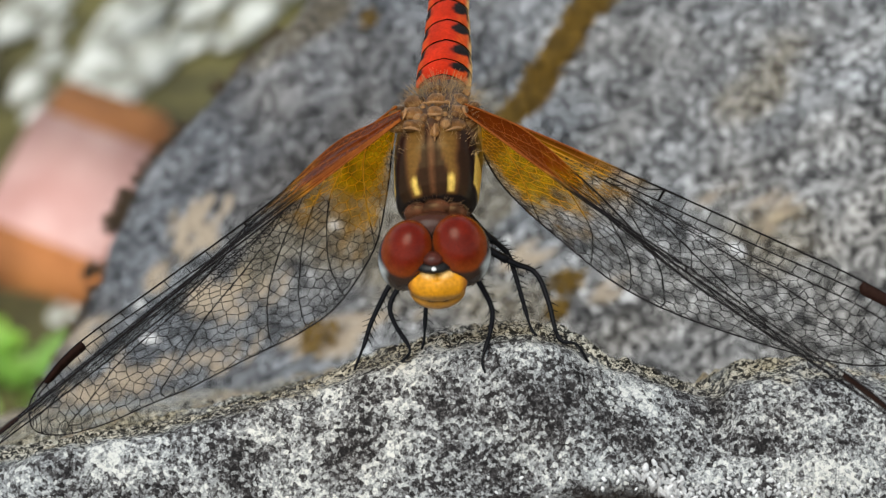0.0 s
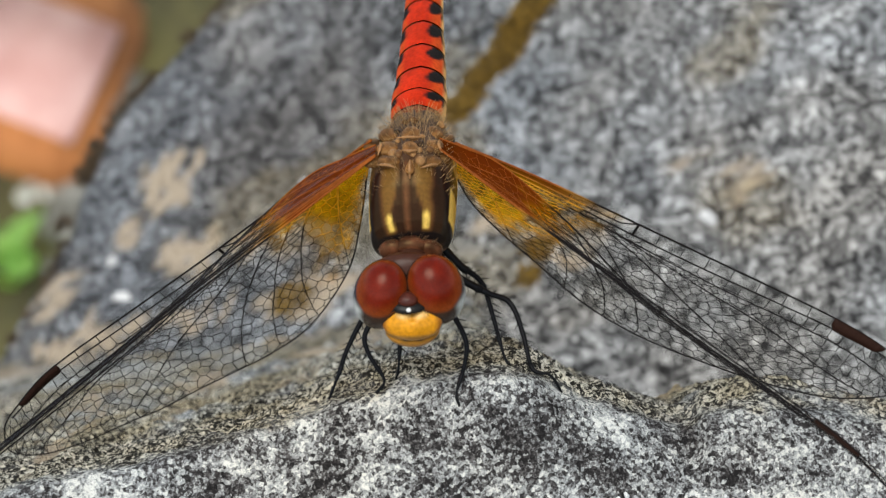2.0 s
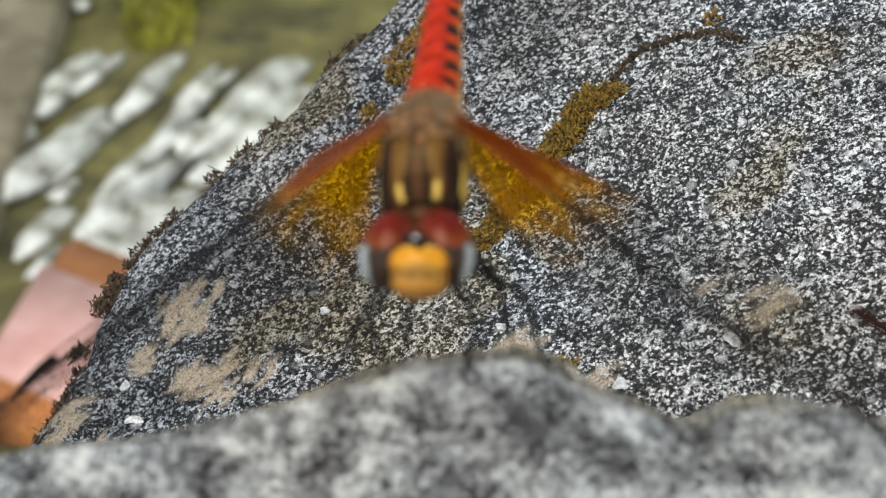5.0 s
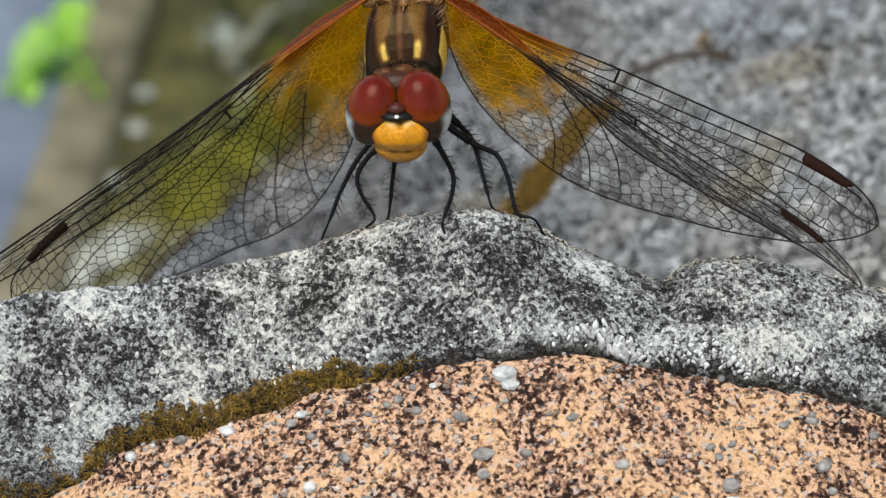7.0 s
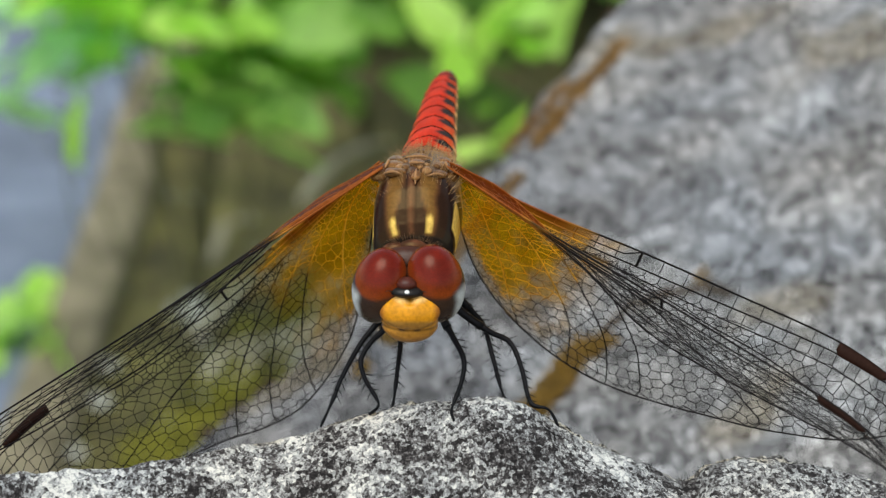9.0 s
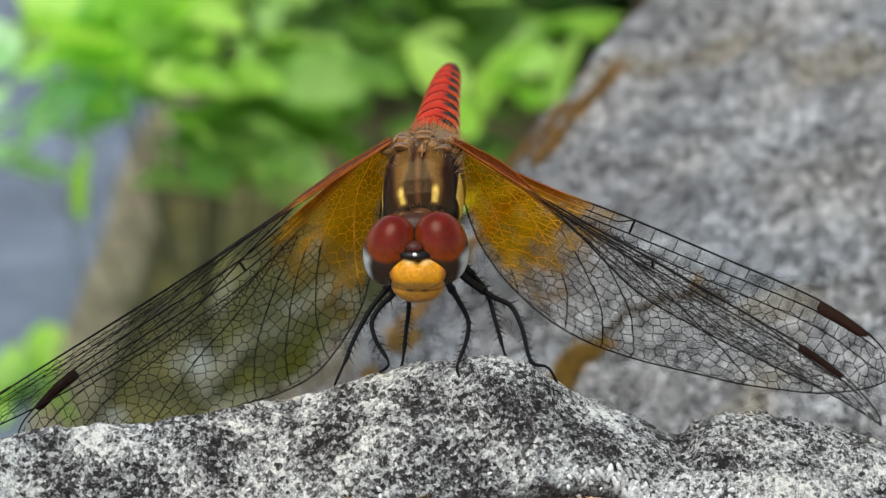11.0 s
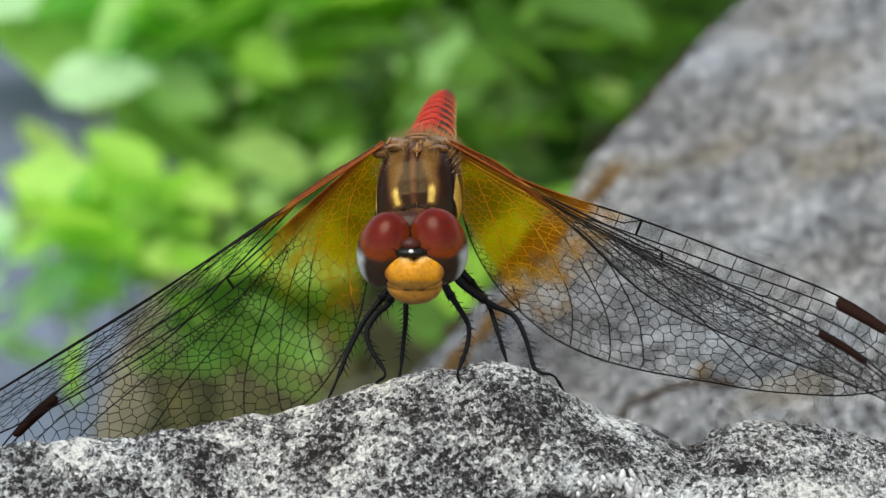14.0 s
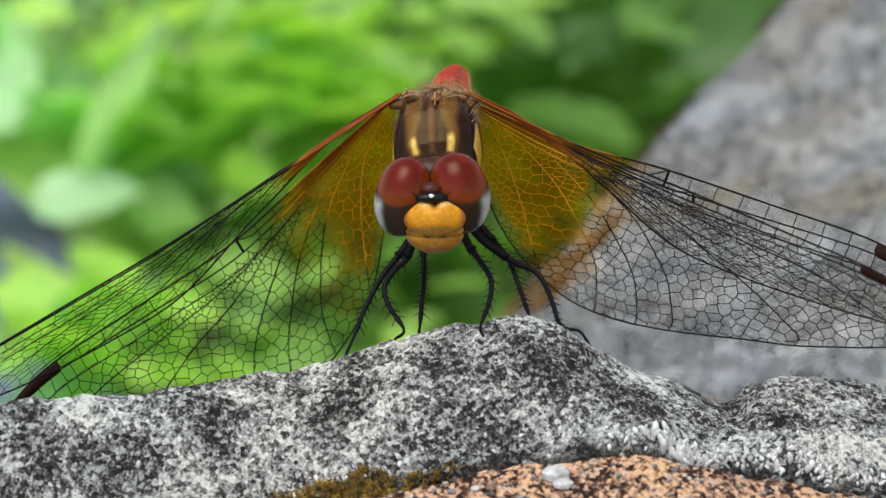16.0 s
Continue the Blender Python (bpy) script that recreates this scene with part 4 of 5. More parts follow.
def build_thorax():
    ys = np.array([3.90, 4.02, 4.25, 4.7, 5.4, 6.3, 7.6, 9.0, 10.0, 10.8, 11.2])
    top_z = np.array([4.6, 5.08, 5.66, 6.33, 7.12, 7.58, 7.55, 7.35, 7.15, 7.0, 6.9])
    low_z = np.array([3.9, 3.50, 3.10, 2.85, 2.75, 2.75, 2.65, 2.8, 3.7, 5.0, 5.6])
    zc, ht = (top_z + low_z) / 2, (top_z - low_z) / 2
    wd = np.array([1.30, 1.70, 1.92, 2.02, 2.06, 2.10, 2.1, 2.0, 1.7, 1.2, 0.8])
    n, m = 110, 96
    y = np.interp(np.linspace(0, 1, n), np.linspace(0, 1, len(ys)), ys)
    zs, w, h = (np.interp(y, ys, q) for q in (zc, wd, ht))
    for arr in (zs, w, h):
        for _ in range(14):
            arr[2:-1] = (arr[1:-2] + 2 * arr[2:-1] + arr[3:]) / 4
    a = np.linspace(0, 2 * np.pi, m, endpoint=False)
    ca, sa = np.cos(a), np.sin(a)
    sx = np.sign(sa) * abs(sa) ** 0.78
    sz = np.sign(ca) * abs(ca) ** 0.85
    X = w[:, None] * sx[None]
    Z = h[:, None] * sz[None]
    # a raised ridge down the middle of the front shield
    X2 = X / w[:, None]
    Z = Z + 0.10 * np.exp(-(X2 / 0.05) ** 2) * (sz[None] > 0) - 0.05 * np.exp(-((abs(X2) - 0.13) / 0.05) ** 2) * (sz[None] > 0)
    roll = radians(-7)
    px = 0.42 + 0.06 * (y - 4.3)
    V = np.stack([px[:, None] + X * math.cos(roll) + Z * math.sin(roll), np.repeat(y[:, None], m, 1), zs[:, None] + X * -math.sin(roll) + Z * math.cos(roll)], 2).reshape(-1, 3)
    xi, up, yy = X2.ravel(), np.tile(sz, n), np.repeat(y, m)
    ax = abs(xi) + 0.03 * value_noise(yy * 2.2, xi * 3, 4)
    dark, brown, gold, yellow, black = (np.array(c) for c in ((0.018, 0.005, 0.003), (0.070, 0.025, 0.009), (0.125, 0.058, 0.012), (0.66, 0.43, 0.09), (0.008, 0.006, 0.006)))
    front = (up > -0.1)
    col = np.tile(brown, (len(V), 1))

    def lay(c, k):
        nonlocal col
        col = col * (1 - k[:, None]) + c * k[:, None]

    wedge = 0.17 + 0.18 * smooth(5.8, 4.3, yy)
    lay(dark, smooth(wedge + 0.02, wedge - 0.02, ax) * front)
    lay(gold, smooth(wedge - 0.01, wedge + 0.08, ax) * smooth(0.62, 0.50, ax) * front)
    lay(dark * 0.7, smooth(0.57, 0.67, ax) * front)
    lay(np.array((0.095, 0.034, 0.014)), smooth(0.06, 0.03, abs(xi)) * front)
    lay(yellow, smooth(0.35, 0.41, ax) * smooth(0.55, 0.48, ax) * smooth(4.06, 4.12, yy) * smooth(4.62, 4.40, yy + 0.9 * abs(ax - 0.44)) * front)
    lay(black, smooth(4.08, 4.0, yy))
    flank = smooth(0.945, 0.96, abs(xi)) * (abs(up) < 0.5)
    lay(black, smooth(0.84, 0.89, abs(xi)) * smooth(0.8, 0.6, abs(up)))
    lay(yellow, flank * smooth(4.45, 4.6, yy) * smooth(6.0, 5.85, yy))
    lay(yellow * 0.9, flank * smooth(7.2, 7.4, yy) * smooth(8.4, 8.2, yy))
    top = smooth(6.25, 6.5, yy) * (up > 0.35)
    lay(np.array((0.055, 0.026, 0.013)), top)
    part("thorax", V, grid_faces(m, n, True), BODY, FLY, "brown thorax with gold bands and yellow spots", colors=col)
    # plates between the wing roots
    for k, (x, yp, z, rx, ry, rz, c) in enumerate((
            (0.42, 6.15, 7.55, 0.26, 0.55, 0.22, 1.6), (-0.55, 6.6, 7.5, 0.62, 0.45, 0.30, 1.0), (1.35, 6.6, 7.45, 0.62, 0.45, 0.30, 1.0), (0.45, 7.3, 7.7, 0.42, 0.5, 0.32, 1.5),
            (-0.65, 7.6, 7.45, 0.55, 0.5, 0.36, 1.2), (1.55, 7.7, 7.4, 0.55, 0.5, 0.36, 1.2), (-1.35, 7.2, 7.1, 0.5, 0.55, 0.42, 0.8), (2.05, 7.4, 7.05, 0.5, 0.55, 0.42, 0.8),
            (0.5, 8.5, 7.5, 0.5, 0.6, 0.34, 1.4), (-0.6, 8.8, 7.25, 0.5, 0.55, 0.36, 1.1), (1.6, 8.9, 7.2, 0.5, 0.55, 0.36, 1.1), (-1.35, 8.3, 7.0, 0.5, 0.6, 0.4, 0.8),
            (2.2, 8.6, 6.95, 0.5, 0.6, 0.4, 0.8), (0.65, 9.8, 7.1, 0.7, 0.5, 0.35, 1.0))):
        v, f = ball((0, 0, 0), (rx * 0.95, ry * 0.95, rz * 0.62), 18, 12)
        size = np.array((rx * 0.95, ry * 0.95, rz * 0.62))
        v = np.sign(v) * (abs(v) / size) ** 0.82 * size * (1 + 0.10 * value_noise(v[:, 0] * 3 + k, v[:, 1] * 3 + v[:, 2] * 3, k))[:, None]
        shade = np.clip(c + 0.7 * value_noise(v[:, 0] * 5 + k, v[:, 1] * 5, 40 + k), 0.25, 2)
        part("thorax_plate", v + (x, yp, z - 0.12), f, BODY, FLY, colors=np.outer(shade, (0.115, 0.050, 0.015)))
    g = rnd(26)
    for k in range(26):
        yp, xp = g.uniform(6.3, 10.0), g.uniform(-1.45, 1.45)
        s = g.uniform(0.13, 0.27)
        v, f = ball((0, 0, 0), (s, s * g.uniform(0.7, 1.5), s * 0.8), 12, 8)
        zz = float(np.interp(yp, ys, zc)) + float(np.interp(yp, ys, ht)) * math.sqrt(max(0.05, 1 - (xp / 2.15) ** 2)) ** 0.85
        tone = g.choice([(0.03, 0.015, 0.009), (0.12, 0.055, 0.022), (0.26, 0.13, 0.05)])
        part("thorax_plate", v + (0.42 + 0.06 * (yp - 4.3) + xp, yp, zz + 0.02), f, BODY, FLY, colors=np.tile(tone, (len(v), 1)))
    # pale ridges round the plates
    for k, pts in enumerate((((-0.25, 5.95, 7.55), (-0.7, 6.1, 7.62), (-1.15, 6.35, 7.4)), ((0.95, 5.95, 7.5), (1.45, 6.1, 7.55), (1.85, 6.4, 7.3)), ((0.05, 7.0, 7.75), (0.45, 6.8, 7.85), (0.85, 7.0, 7.75)),
                             ((0.42, 5.5, 7.2), (0.42, 5.9, 7.62), (0.45, 6.3, 7.72)), ((-1.1, 7.0, 7.45), (-0.95, 7.5, 7.62), (-1.0, 8.0, 7.45)), ((2.0, 7.1, 7.4), (1.85, 7.6, 7.55), (1.9, 8.1, 7.4)),
                             ((-0.2, 8.1, 7.6), (0.5, 7.95, 7.75), (1.1, 8.1, 7.6)))):
        v, f = tube(curve_of(pts)(np.linspace(0, 1, 12)), 0.075 * np.sin(np.linspace(0.35, 2.8, 12)), 8)
        part("thorax_ridge", v, f, SHELL, FLY, "pale raised ridge", colors=np.tile((0.27, 0.135, 0.052), (len(v), 1)))
    g = rnd(6)
    num = 760
    aa, yy2 = g.uniform(-1.25, 1.25, num), g.uniform(5.4, 10.6, num)
    yy2[:300] = g.uniform(9.2, 11.0, 300)
    zz, ww, hh = (np.interp(yy2, ys, q) for q in (zc, wd, ht))
    base = np.c_[0.40 + 0.06 * (yy2 - 4.3) + ww * np.sin(aa) * 0.98, yy2, zz + hh * abs(np.cos(aa)) ** 0.85]
    out = np.c_[np.sin(aa), g.normal(0.1, 0.4, num), np.cos(aa) + 0.25]
    out = out / np.linalg.norm(out, axis=1)[:, None] * g.uniform(0.3, 0.8, num)[:, None] + g.normal(0, 0.10, (num, 3))
    v, f = sticks(base, base + out, np.full(num, 0.009), np.full(num, 0.004))
    part("hair", v, f, HAIR, FLY, "fine tan bristles", colors=np.tile((0.40, 0.25, 0.11), (len(v), 1)))


build_thorax()


def build_abdomen():
    axis = curve_of([(0.75, 10.3, 5.95), (0.9, 12, 6.02), (1.08, 15, 5.95), (1.22, 19, 5.78), (1.40, 23.5, 5.50), (1.62, 27.5, 5.16)])
    t_r = [0, 0.05, 0.12, 0.25, 0.45, 0.7, 0.88, 1.0]
    r_r = [0.95, 1.25, 1.36, 1.22, 1.06, 0.92, 0.77, 0.57]
    cuts = [0, 0.055, 0.125, 0.235, 0.355, 0.475, 0.595, 0.705, 0.81, 0.91, 1.0]
    n, m = 18, 44
    ang = np.linspace(0, 2 * np.pi, m, endpoint=False)
    for s in range(10):
        k = np.linspace(0, 1, n)
        t = cuts[s] + (cuts[s + 1] - cuts[s]) * (k * 1.02 - 0.005)
        c = axis(np.clip(t, 0, 1))
        r = np.interp(t, t_r, r_r) * (0.93 + 0.07 * np.sin(np.pi * np.clip(k * 0.92 + 0.12, 0, 1)) ** 0.6)
        r[-1] *= 0.9
        prof = 1 - 0.06 * np.cos(2 * ang)
        V = np.stack([c[:, 0][:, None] + (r[:, None] * np.sin(ang) * prof), np.repeat(c[:, 1][:, None], m, 1), c[:, 2][:, None] + r[:, None] * np.cos(ang) * 0.92 + 0.05 * np.exp(-(ang[None] / 0.12) ** 2)], 2).reshape(-1, 3)
        q = np.repeat(k, m)
        w = np.tile(np.where(ang > np.pi, ang - 2 * np.pi, ang), n) + 0.2
        aw = abs(w) + 0.05 * value_noise(q * 5 + s * 3, w * 3, 3)
        col = np.tile((0.44, 0.022, 0.005), (len(V), 1)) * (1 + 0.18 * value_noise(q * 4 + 9 * s, w * 4, 8))[:, None]

        def lay(col, c, kk):
            return col * (1 - kk[:, None]) + np.array(c) * kk[:, None]

        col = lay(col, (0.50, 0.065, 0.009), smooth(0.5, 0.9, aw) * 0.8)
        col = lay(col, (0.68, 0.38, 0.13), smooth(1.25, 1.5, aw) * smooth(2.5, 2.2, aw))
        if s > 0:
            blot = smooth(1.0, 0.8, np.hypot((aw - np.where(w > 0, 0.94, 1.12)) / 0.52, (q - 0.68 - 0.35 * (aw - 0.92)) / (0.30 + 0.012 * s)))
            col = lay(col, (0.010, 0.007, 0.006), blot)
            col = lay(col, (0.012, 0.008, 0.007), smooth(0.10, 0.05, abs(aw - 1.42)) * smooth(0.2, 0.45, q))
        col = lay(col, (0.03, 0.008, 0.005), smooth(0.05, 0.02, abs(w)) * 0.7)
        col = lay(col, (0.02, 0.006, 0.004), smooth(0.91, 0.96, q) * smooth(2.4, 2.0, aw))
        if s < 1:
            col = lay(col, (0.10, 0.05, 0.025), np.full(len(V), 0.8))
        if s == 9:
            col = lay(col, (0.05, 0.012, 0.01), np.full(len(V), 0.6))
        V = np.vstack([V, c[-1]])
        f = grid_faces(m, n, True) + [((n - 1) * m + (i + 1) % m, (n - 1) * m + i, n * m) for i in range(m)]
        part("abdomen_segment", V, f, TAIL, FLY, "red segment with black side marks" if s else "short brown segment", colors=np.vstack([col, col[-1]]))
    for x in (1.43, 1.81):
        v, f = tube([(x, 27.3, 5.26), (x + (x - 1.62) * 0.3, 28.0, 5.22), (x, 28.6, 5.26)], [0.18, 0.19, 0.07], 8)
        part("tail_clasper", v, f, SHELL, FLY, colors=np.tile((0.03, 0.010, 0.008), (len(v), 1)))


build_abdomen()

NECK = np.array((0.35, 3.7, 4.2))


def build_head():
    v, f = ball(np.array((0.22, 2.2, 3.65)) - NECK, (2.0, 0.95, 1.7), 32, 20)
    head = part("head", v, f, SHELL, FLY, "dragonfly head with big red eyes", colors=np.tile((0.050, 0.016, 0.008), (len(v), 1)))
    head.location = [U * q for q in NECK]
    for side, c, r in ((-1, (-1.04, 1.25, 3.72), (1.33, 1.42, 1.86)), (1, (1.50, 1.38, 3.84), (1.42, 1.45, 1.90))):
        v, f = ball((0, 0, 0), (1, 1, 1), 72, 48)
        tilt = np.array(Matrix.Rotation(radians(-12) * side, 3, "Y"))
        line = v[:, 2] + 0.10 * v[:, 1] + 0.16 * v[:, 0] * side + 0.015 * value_noise(v[:, 0] * 5, v[:, 1] * 5, 3)
        red = np.array((0.110, 0.0062, 0.0015)) * (1 + 0.2 * value_noise(v[:, 0] * 2.5, v[:, 2] * 2.5 + v[:, 1], 12))[:, None]
        # backlit orange glow painted into the lower and outer red
        warm = np.maximum(smooth(0.30, -0.15, line) * 0.5, smooth(0.55, 0.95, v[:, 0] * side) * 0.6)[:, None]
        red = red * (1 - warm) + np.array((0.19, 0.034, 0.006)) * warm
        # shading fall-off towards the inner side, put into the colour by position
        deep = (smooth(0.55, 1.0, -v[:, 0] * side) * 0.6)[:, None]
        red = red * (1 - deep) + np.array((0.030, 0.005, 0.003)) * deep
        pale = np.array((0.44, 0.46, 0.44))
        inner = smooth(0.92, 0.66, v[:, 0] * side - 0.55 * np.minimum(v[:, 2] + 0.35, 0) + 0.10)
        low = pale * (1 - inner[:, None]) + np.array((0.030, 0.018, 0.012)) * inner[:, None]
        cap = v @ (np.array((0.22 * side, -0.55, 0.80)) / 0.995) + 0.02 * value_noise(v[:, 0] * 5, v[:, 1] * 5, 3)
        k = smooth(0.42, 0.53, cap)[:, None]
        rim = (smooth(0.86, 0.50, cap) * 0.8)[:, None]
        red = red * (1 - rim) + np.array((0.17, 0.034, 0.006)) * rim
        low = low + (np.array((0.030, 0.018, 0.012)) - low) * smooth(-0.28, 0.05, v[:, 2])[:, None]
        col = low * (1 - k) + red * k
        vv = (v * r) @ tilt.T + np.array(c) - NECK
        part("eye", vv, f, EYE, head, "glossy dark red compound eye, pale below", colors=col)
    # frons: two swellings with a notch between them
    v, f = ball((0, 0, 0), (1, 1, 1), 64, 40)
    notch = np.exp(-(v[:, 0] / 0.16) ** 2) * smooth(0.1, 0.8, v[:, 2])
    sh = v * (1.42, 0.76, 0.90)
    sh[:, 2] -= 0.26 * notch
    sh[:, 1] += 0.12 * notch
    base = np.array((0.60, 0.25, 0.010))
    col = base * (1 + 0.10 * value_noise(v[:, 0] * 4, v[:, 2] * 4, 2))[:, None]
    spot = (smooth(0.36, 0.12, np.hypot(abs(v[:, 0]) - 0.30, v[:, 2] - 0.72)) * 0.7)[:, None]
    col = col * (1 - spot) + np.array((0.80, 0.52, 0.20)) * spot
    edge = (smooth(-0.42, -0.62, v[:, 2]))[:, None]
    col = col * (1 - edge) + np.array((0.35, 0.17, 0.03)) * edge
    flank = smooth(0.70, 0.95, abs(v[:, 0]))[:, None]
    col = col * (1 - flank) + np.array((0.30, 0.105, 0.012)) * flank
    sh = sh @ np.array(Matrix.Rotation(radians(-22), 3, "X")).T
    part("forehead", sh + np.array((0.38, 0.12, 2.95)) - NECK, f, SHELL, head, "smooth orange-yellow swollen forehead", colors=col)
    v, f = ball((0, 0, 0), (1, 1, 1), 56, 36)
    sh = v * (1.34, 0.95, 0.98)
    seam = np.exp(-((v[:, 2] + 0.05) / 0.06) ** 2) + 0.7 * np.exp(-((v[:, 2] - 0.38) / 0.05) ** 2)
    sh = sh * (1 - 0.05 * seam[:, None])
    col = np.array((0.40, 0.18, 0.025)) * (1 + 0.22 * value_noise(v[:, 0] * 5, v[:, 2] * 5, 6))[:, None] * (1 - 0.55 * np.clip(seam, 0, 1)[:, None])
    dots = (smooth(0.14, 0.07, np.hypot(abs(v[:, 0]) - 0.28, v[:, 2] + 0.0)))[:, None]
    low = smooth(-0.35, -0.8, v[:, 2])[:, None]
    col = col * (1 - 0.5 * low) + np.array((0.16, 0.08, 0.03)) * 0.5 * low
    col = col * (1 - dots) + np.array((0.05, 0.025, 0.01)) * dots
    part("mouth", sh + np.array((0.38, 0.52, 2.22)) - NECK, f, SHELL, head, "dull yellow-brown mouthparts", colors=col)
    v, f = ball(np.array((0.22, 0.25, 3.92)) - NECK, (0.86, 0.55, 0.28), 28, 18)
    part("brow", v, f, SHELL, head, "black brow band", colors=np.tile((0.008, 0.007, 0.006), (len(v), 1)))
    v, f = ball(np.array((0.2, 0.32, 4.25)) - NECK, (0.50, 0.42, 0.32), 28, 18)
    part("vertex", v, f, SHELL, head, "reddish brown swelling between the eyes", colors=np.tile((0.060, 0.014, 0.008), (len(v), 1)))
    v, f = ball(np.array((0.24, -0.18, 4.03)) - NECK, (0.13, 0.11, 0.11), 16, 10)
    part("ocellus", v, f, EYE, head, "tiny white simple eye", colors=np.tile((0.75, 0.75, 0.72), (len(v), 1)))
    for sx in (-0.42, 0.85):
        p = np.array([(sx, -0.1, 4.0), (sx + (sx - 0.2) * 0.25, -0.55, 4.25), (sx + (sx - 0.2) * 0.5, -0.95, 4.4)]) - NECK
        v, f = tube(curve_of(p)(np.linspace(0, 1, 8)), np.linspace(0.035, 0.01, 8), 6)
        part("antenna", v, f, LEG, head, colors=np.tile((0.01, 0.01, 0.01), (len(v), 1)))
    v, f = tube([(0.35, 2.2, 4.0), (0.38, 3.2, 4.0), (0.42, 4.3, 4.2)], [0.9, 0.85, 0.8], 24)
    part("neck", v, f, BODY, FLY, "dark reddish-brown neck", colors=np.tile((0.040, 0.013, 0.007), (len(v), 1)))
    # the small front ring of the thorax, in three swellings with a fringe of hair
    for k, (x, y, z, rx, ry, rz) in enumerate(((0.40, 3.55, 4.62, 0.75, 0.42, 0.52), (-0.45, 3.6, 4.35, 0.70, 0.42, 0.62), (1.22, 3.6, 4.28, 0.70, 0.42, 0.62))):
        v, f = ball((0, 0, 0), (rx, ry, rz), 24, 16)
        tone = np.clip(1 + 0.6 * value_noise(v[:, 0] * 4 + k, v[:, 1] * 4 + v[:, 2] * 3, 60 + k), 0.3, 2)
        part("collar_swelling", v + (x, y, z), f, BODY, FLY, "reddish-brown collar behind the head" if k == 0 else "", colors=np.outer(tone, (0.085, 0.030, 0.014)))
    g = rnd(61)
    a = g.uniform(-1.4, 1.4, 90)
    p = np.c_[0.40 + 1.35 * np.sin(a), 3.45 + g.uniform(0, 0.3, 90), 4.25 + 0.85 * np.cos(a)]
    v, f = sticks(p, p + np.c_[np.sin(a) * 0.35, g.normal(-0.15, 0.12, 90), np.cos(a) * 0.38] * g.uniform(0.5, 1.1, (90, 1)), np.full(90, 0.010), np.full(90, 0.004))
    part("collar_hair", v, f, HAIR, FLY, "fine brown bristles on the collar", colors=np.tile((0.20, 0.11, 0.05), (len(v), 1)))
    return head


HEAD = build_head()


def build_leg(points, spines, seed):
    g = rnd(seed)
    p = np.array(points, float)
    for q in p[len(p) // 2:]:
        q[2] = max(q[2], float(boulder_height(q[0], q[1])[0]) + 0.06)
    p[-1, 2] = float(boulder_height(p[-1, 0], p[-1, 1])[0]) + 0.06
    c = curve_of(p)
    knee, ankle = 0.36, 0.80
    black = (0.005, 0.005, 0.006)
    leg = None
    for name, a, b, r in (("leg", 0, knee, (0.25, 0.19)), ("tibia", knee - 0.01, ankle, (0.155, 0.11)), ("tarsus", ankle - 0.01, 1.0, (0.11, 0.055))):
        k = np.linspace(a, b, 14)
        rad = np.linspace(*r, 14) * (1 + (0.25 * np.exp(-((k - knee) / 0.02) ** 2)))
        if name == "tarsus":
            rad = rad * (1 + 0.2 * np.sin(np.linspace(0, 9.4, 14)))
        v, f = tube(c(k), rad, 9)
        ob = part(name, v, f, LEG, leg or FLY, "thin black spiny leg" if name == "leg" else "", colors=np.tile(black, (len(v), 1)))
        leg = leg or ob
    spines = int(spines * 1.4)
    k = np.repeat(np.linspace(knee * 0.7, ankle, spines), 2)
    at = c(k)
    tang = c(np.clip(k + 0.02, 0, 1)) - c(k - 0.02)
    tang /= np.linalg.norm(tang, axis=1)[:, None]
    across = np.cross(tang, (0.25, -0.9, 0.3))
    across /= np.linalg.norm(across, axis=1)[:, None]
    side = np.tile([1, -1], spines)[:, None]
    tip = at + (across * side * 0.7 + tang * 0.6 + g.normal(0, 0.08, at.shape)) * g.uniform(0.40, 0.62, (len(k), 1))
    for a, b in zip(at, tip):
        v, f = sticks([a], [b], np.array([0.042]), np.array([0.014]))
        part("bristle", v, f, LEG, leg, colors=np.tile((0.006, 0.006, 0.006), (len(v), 1)))


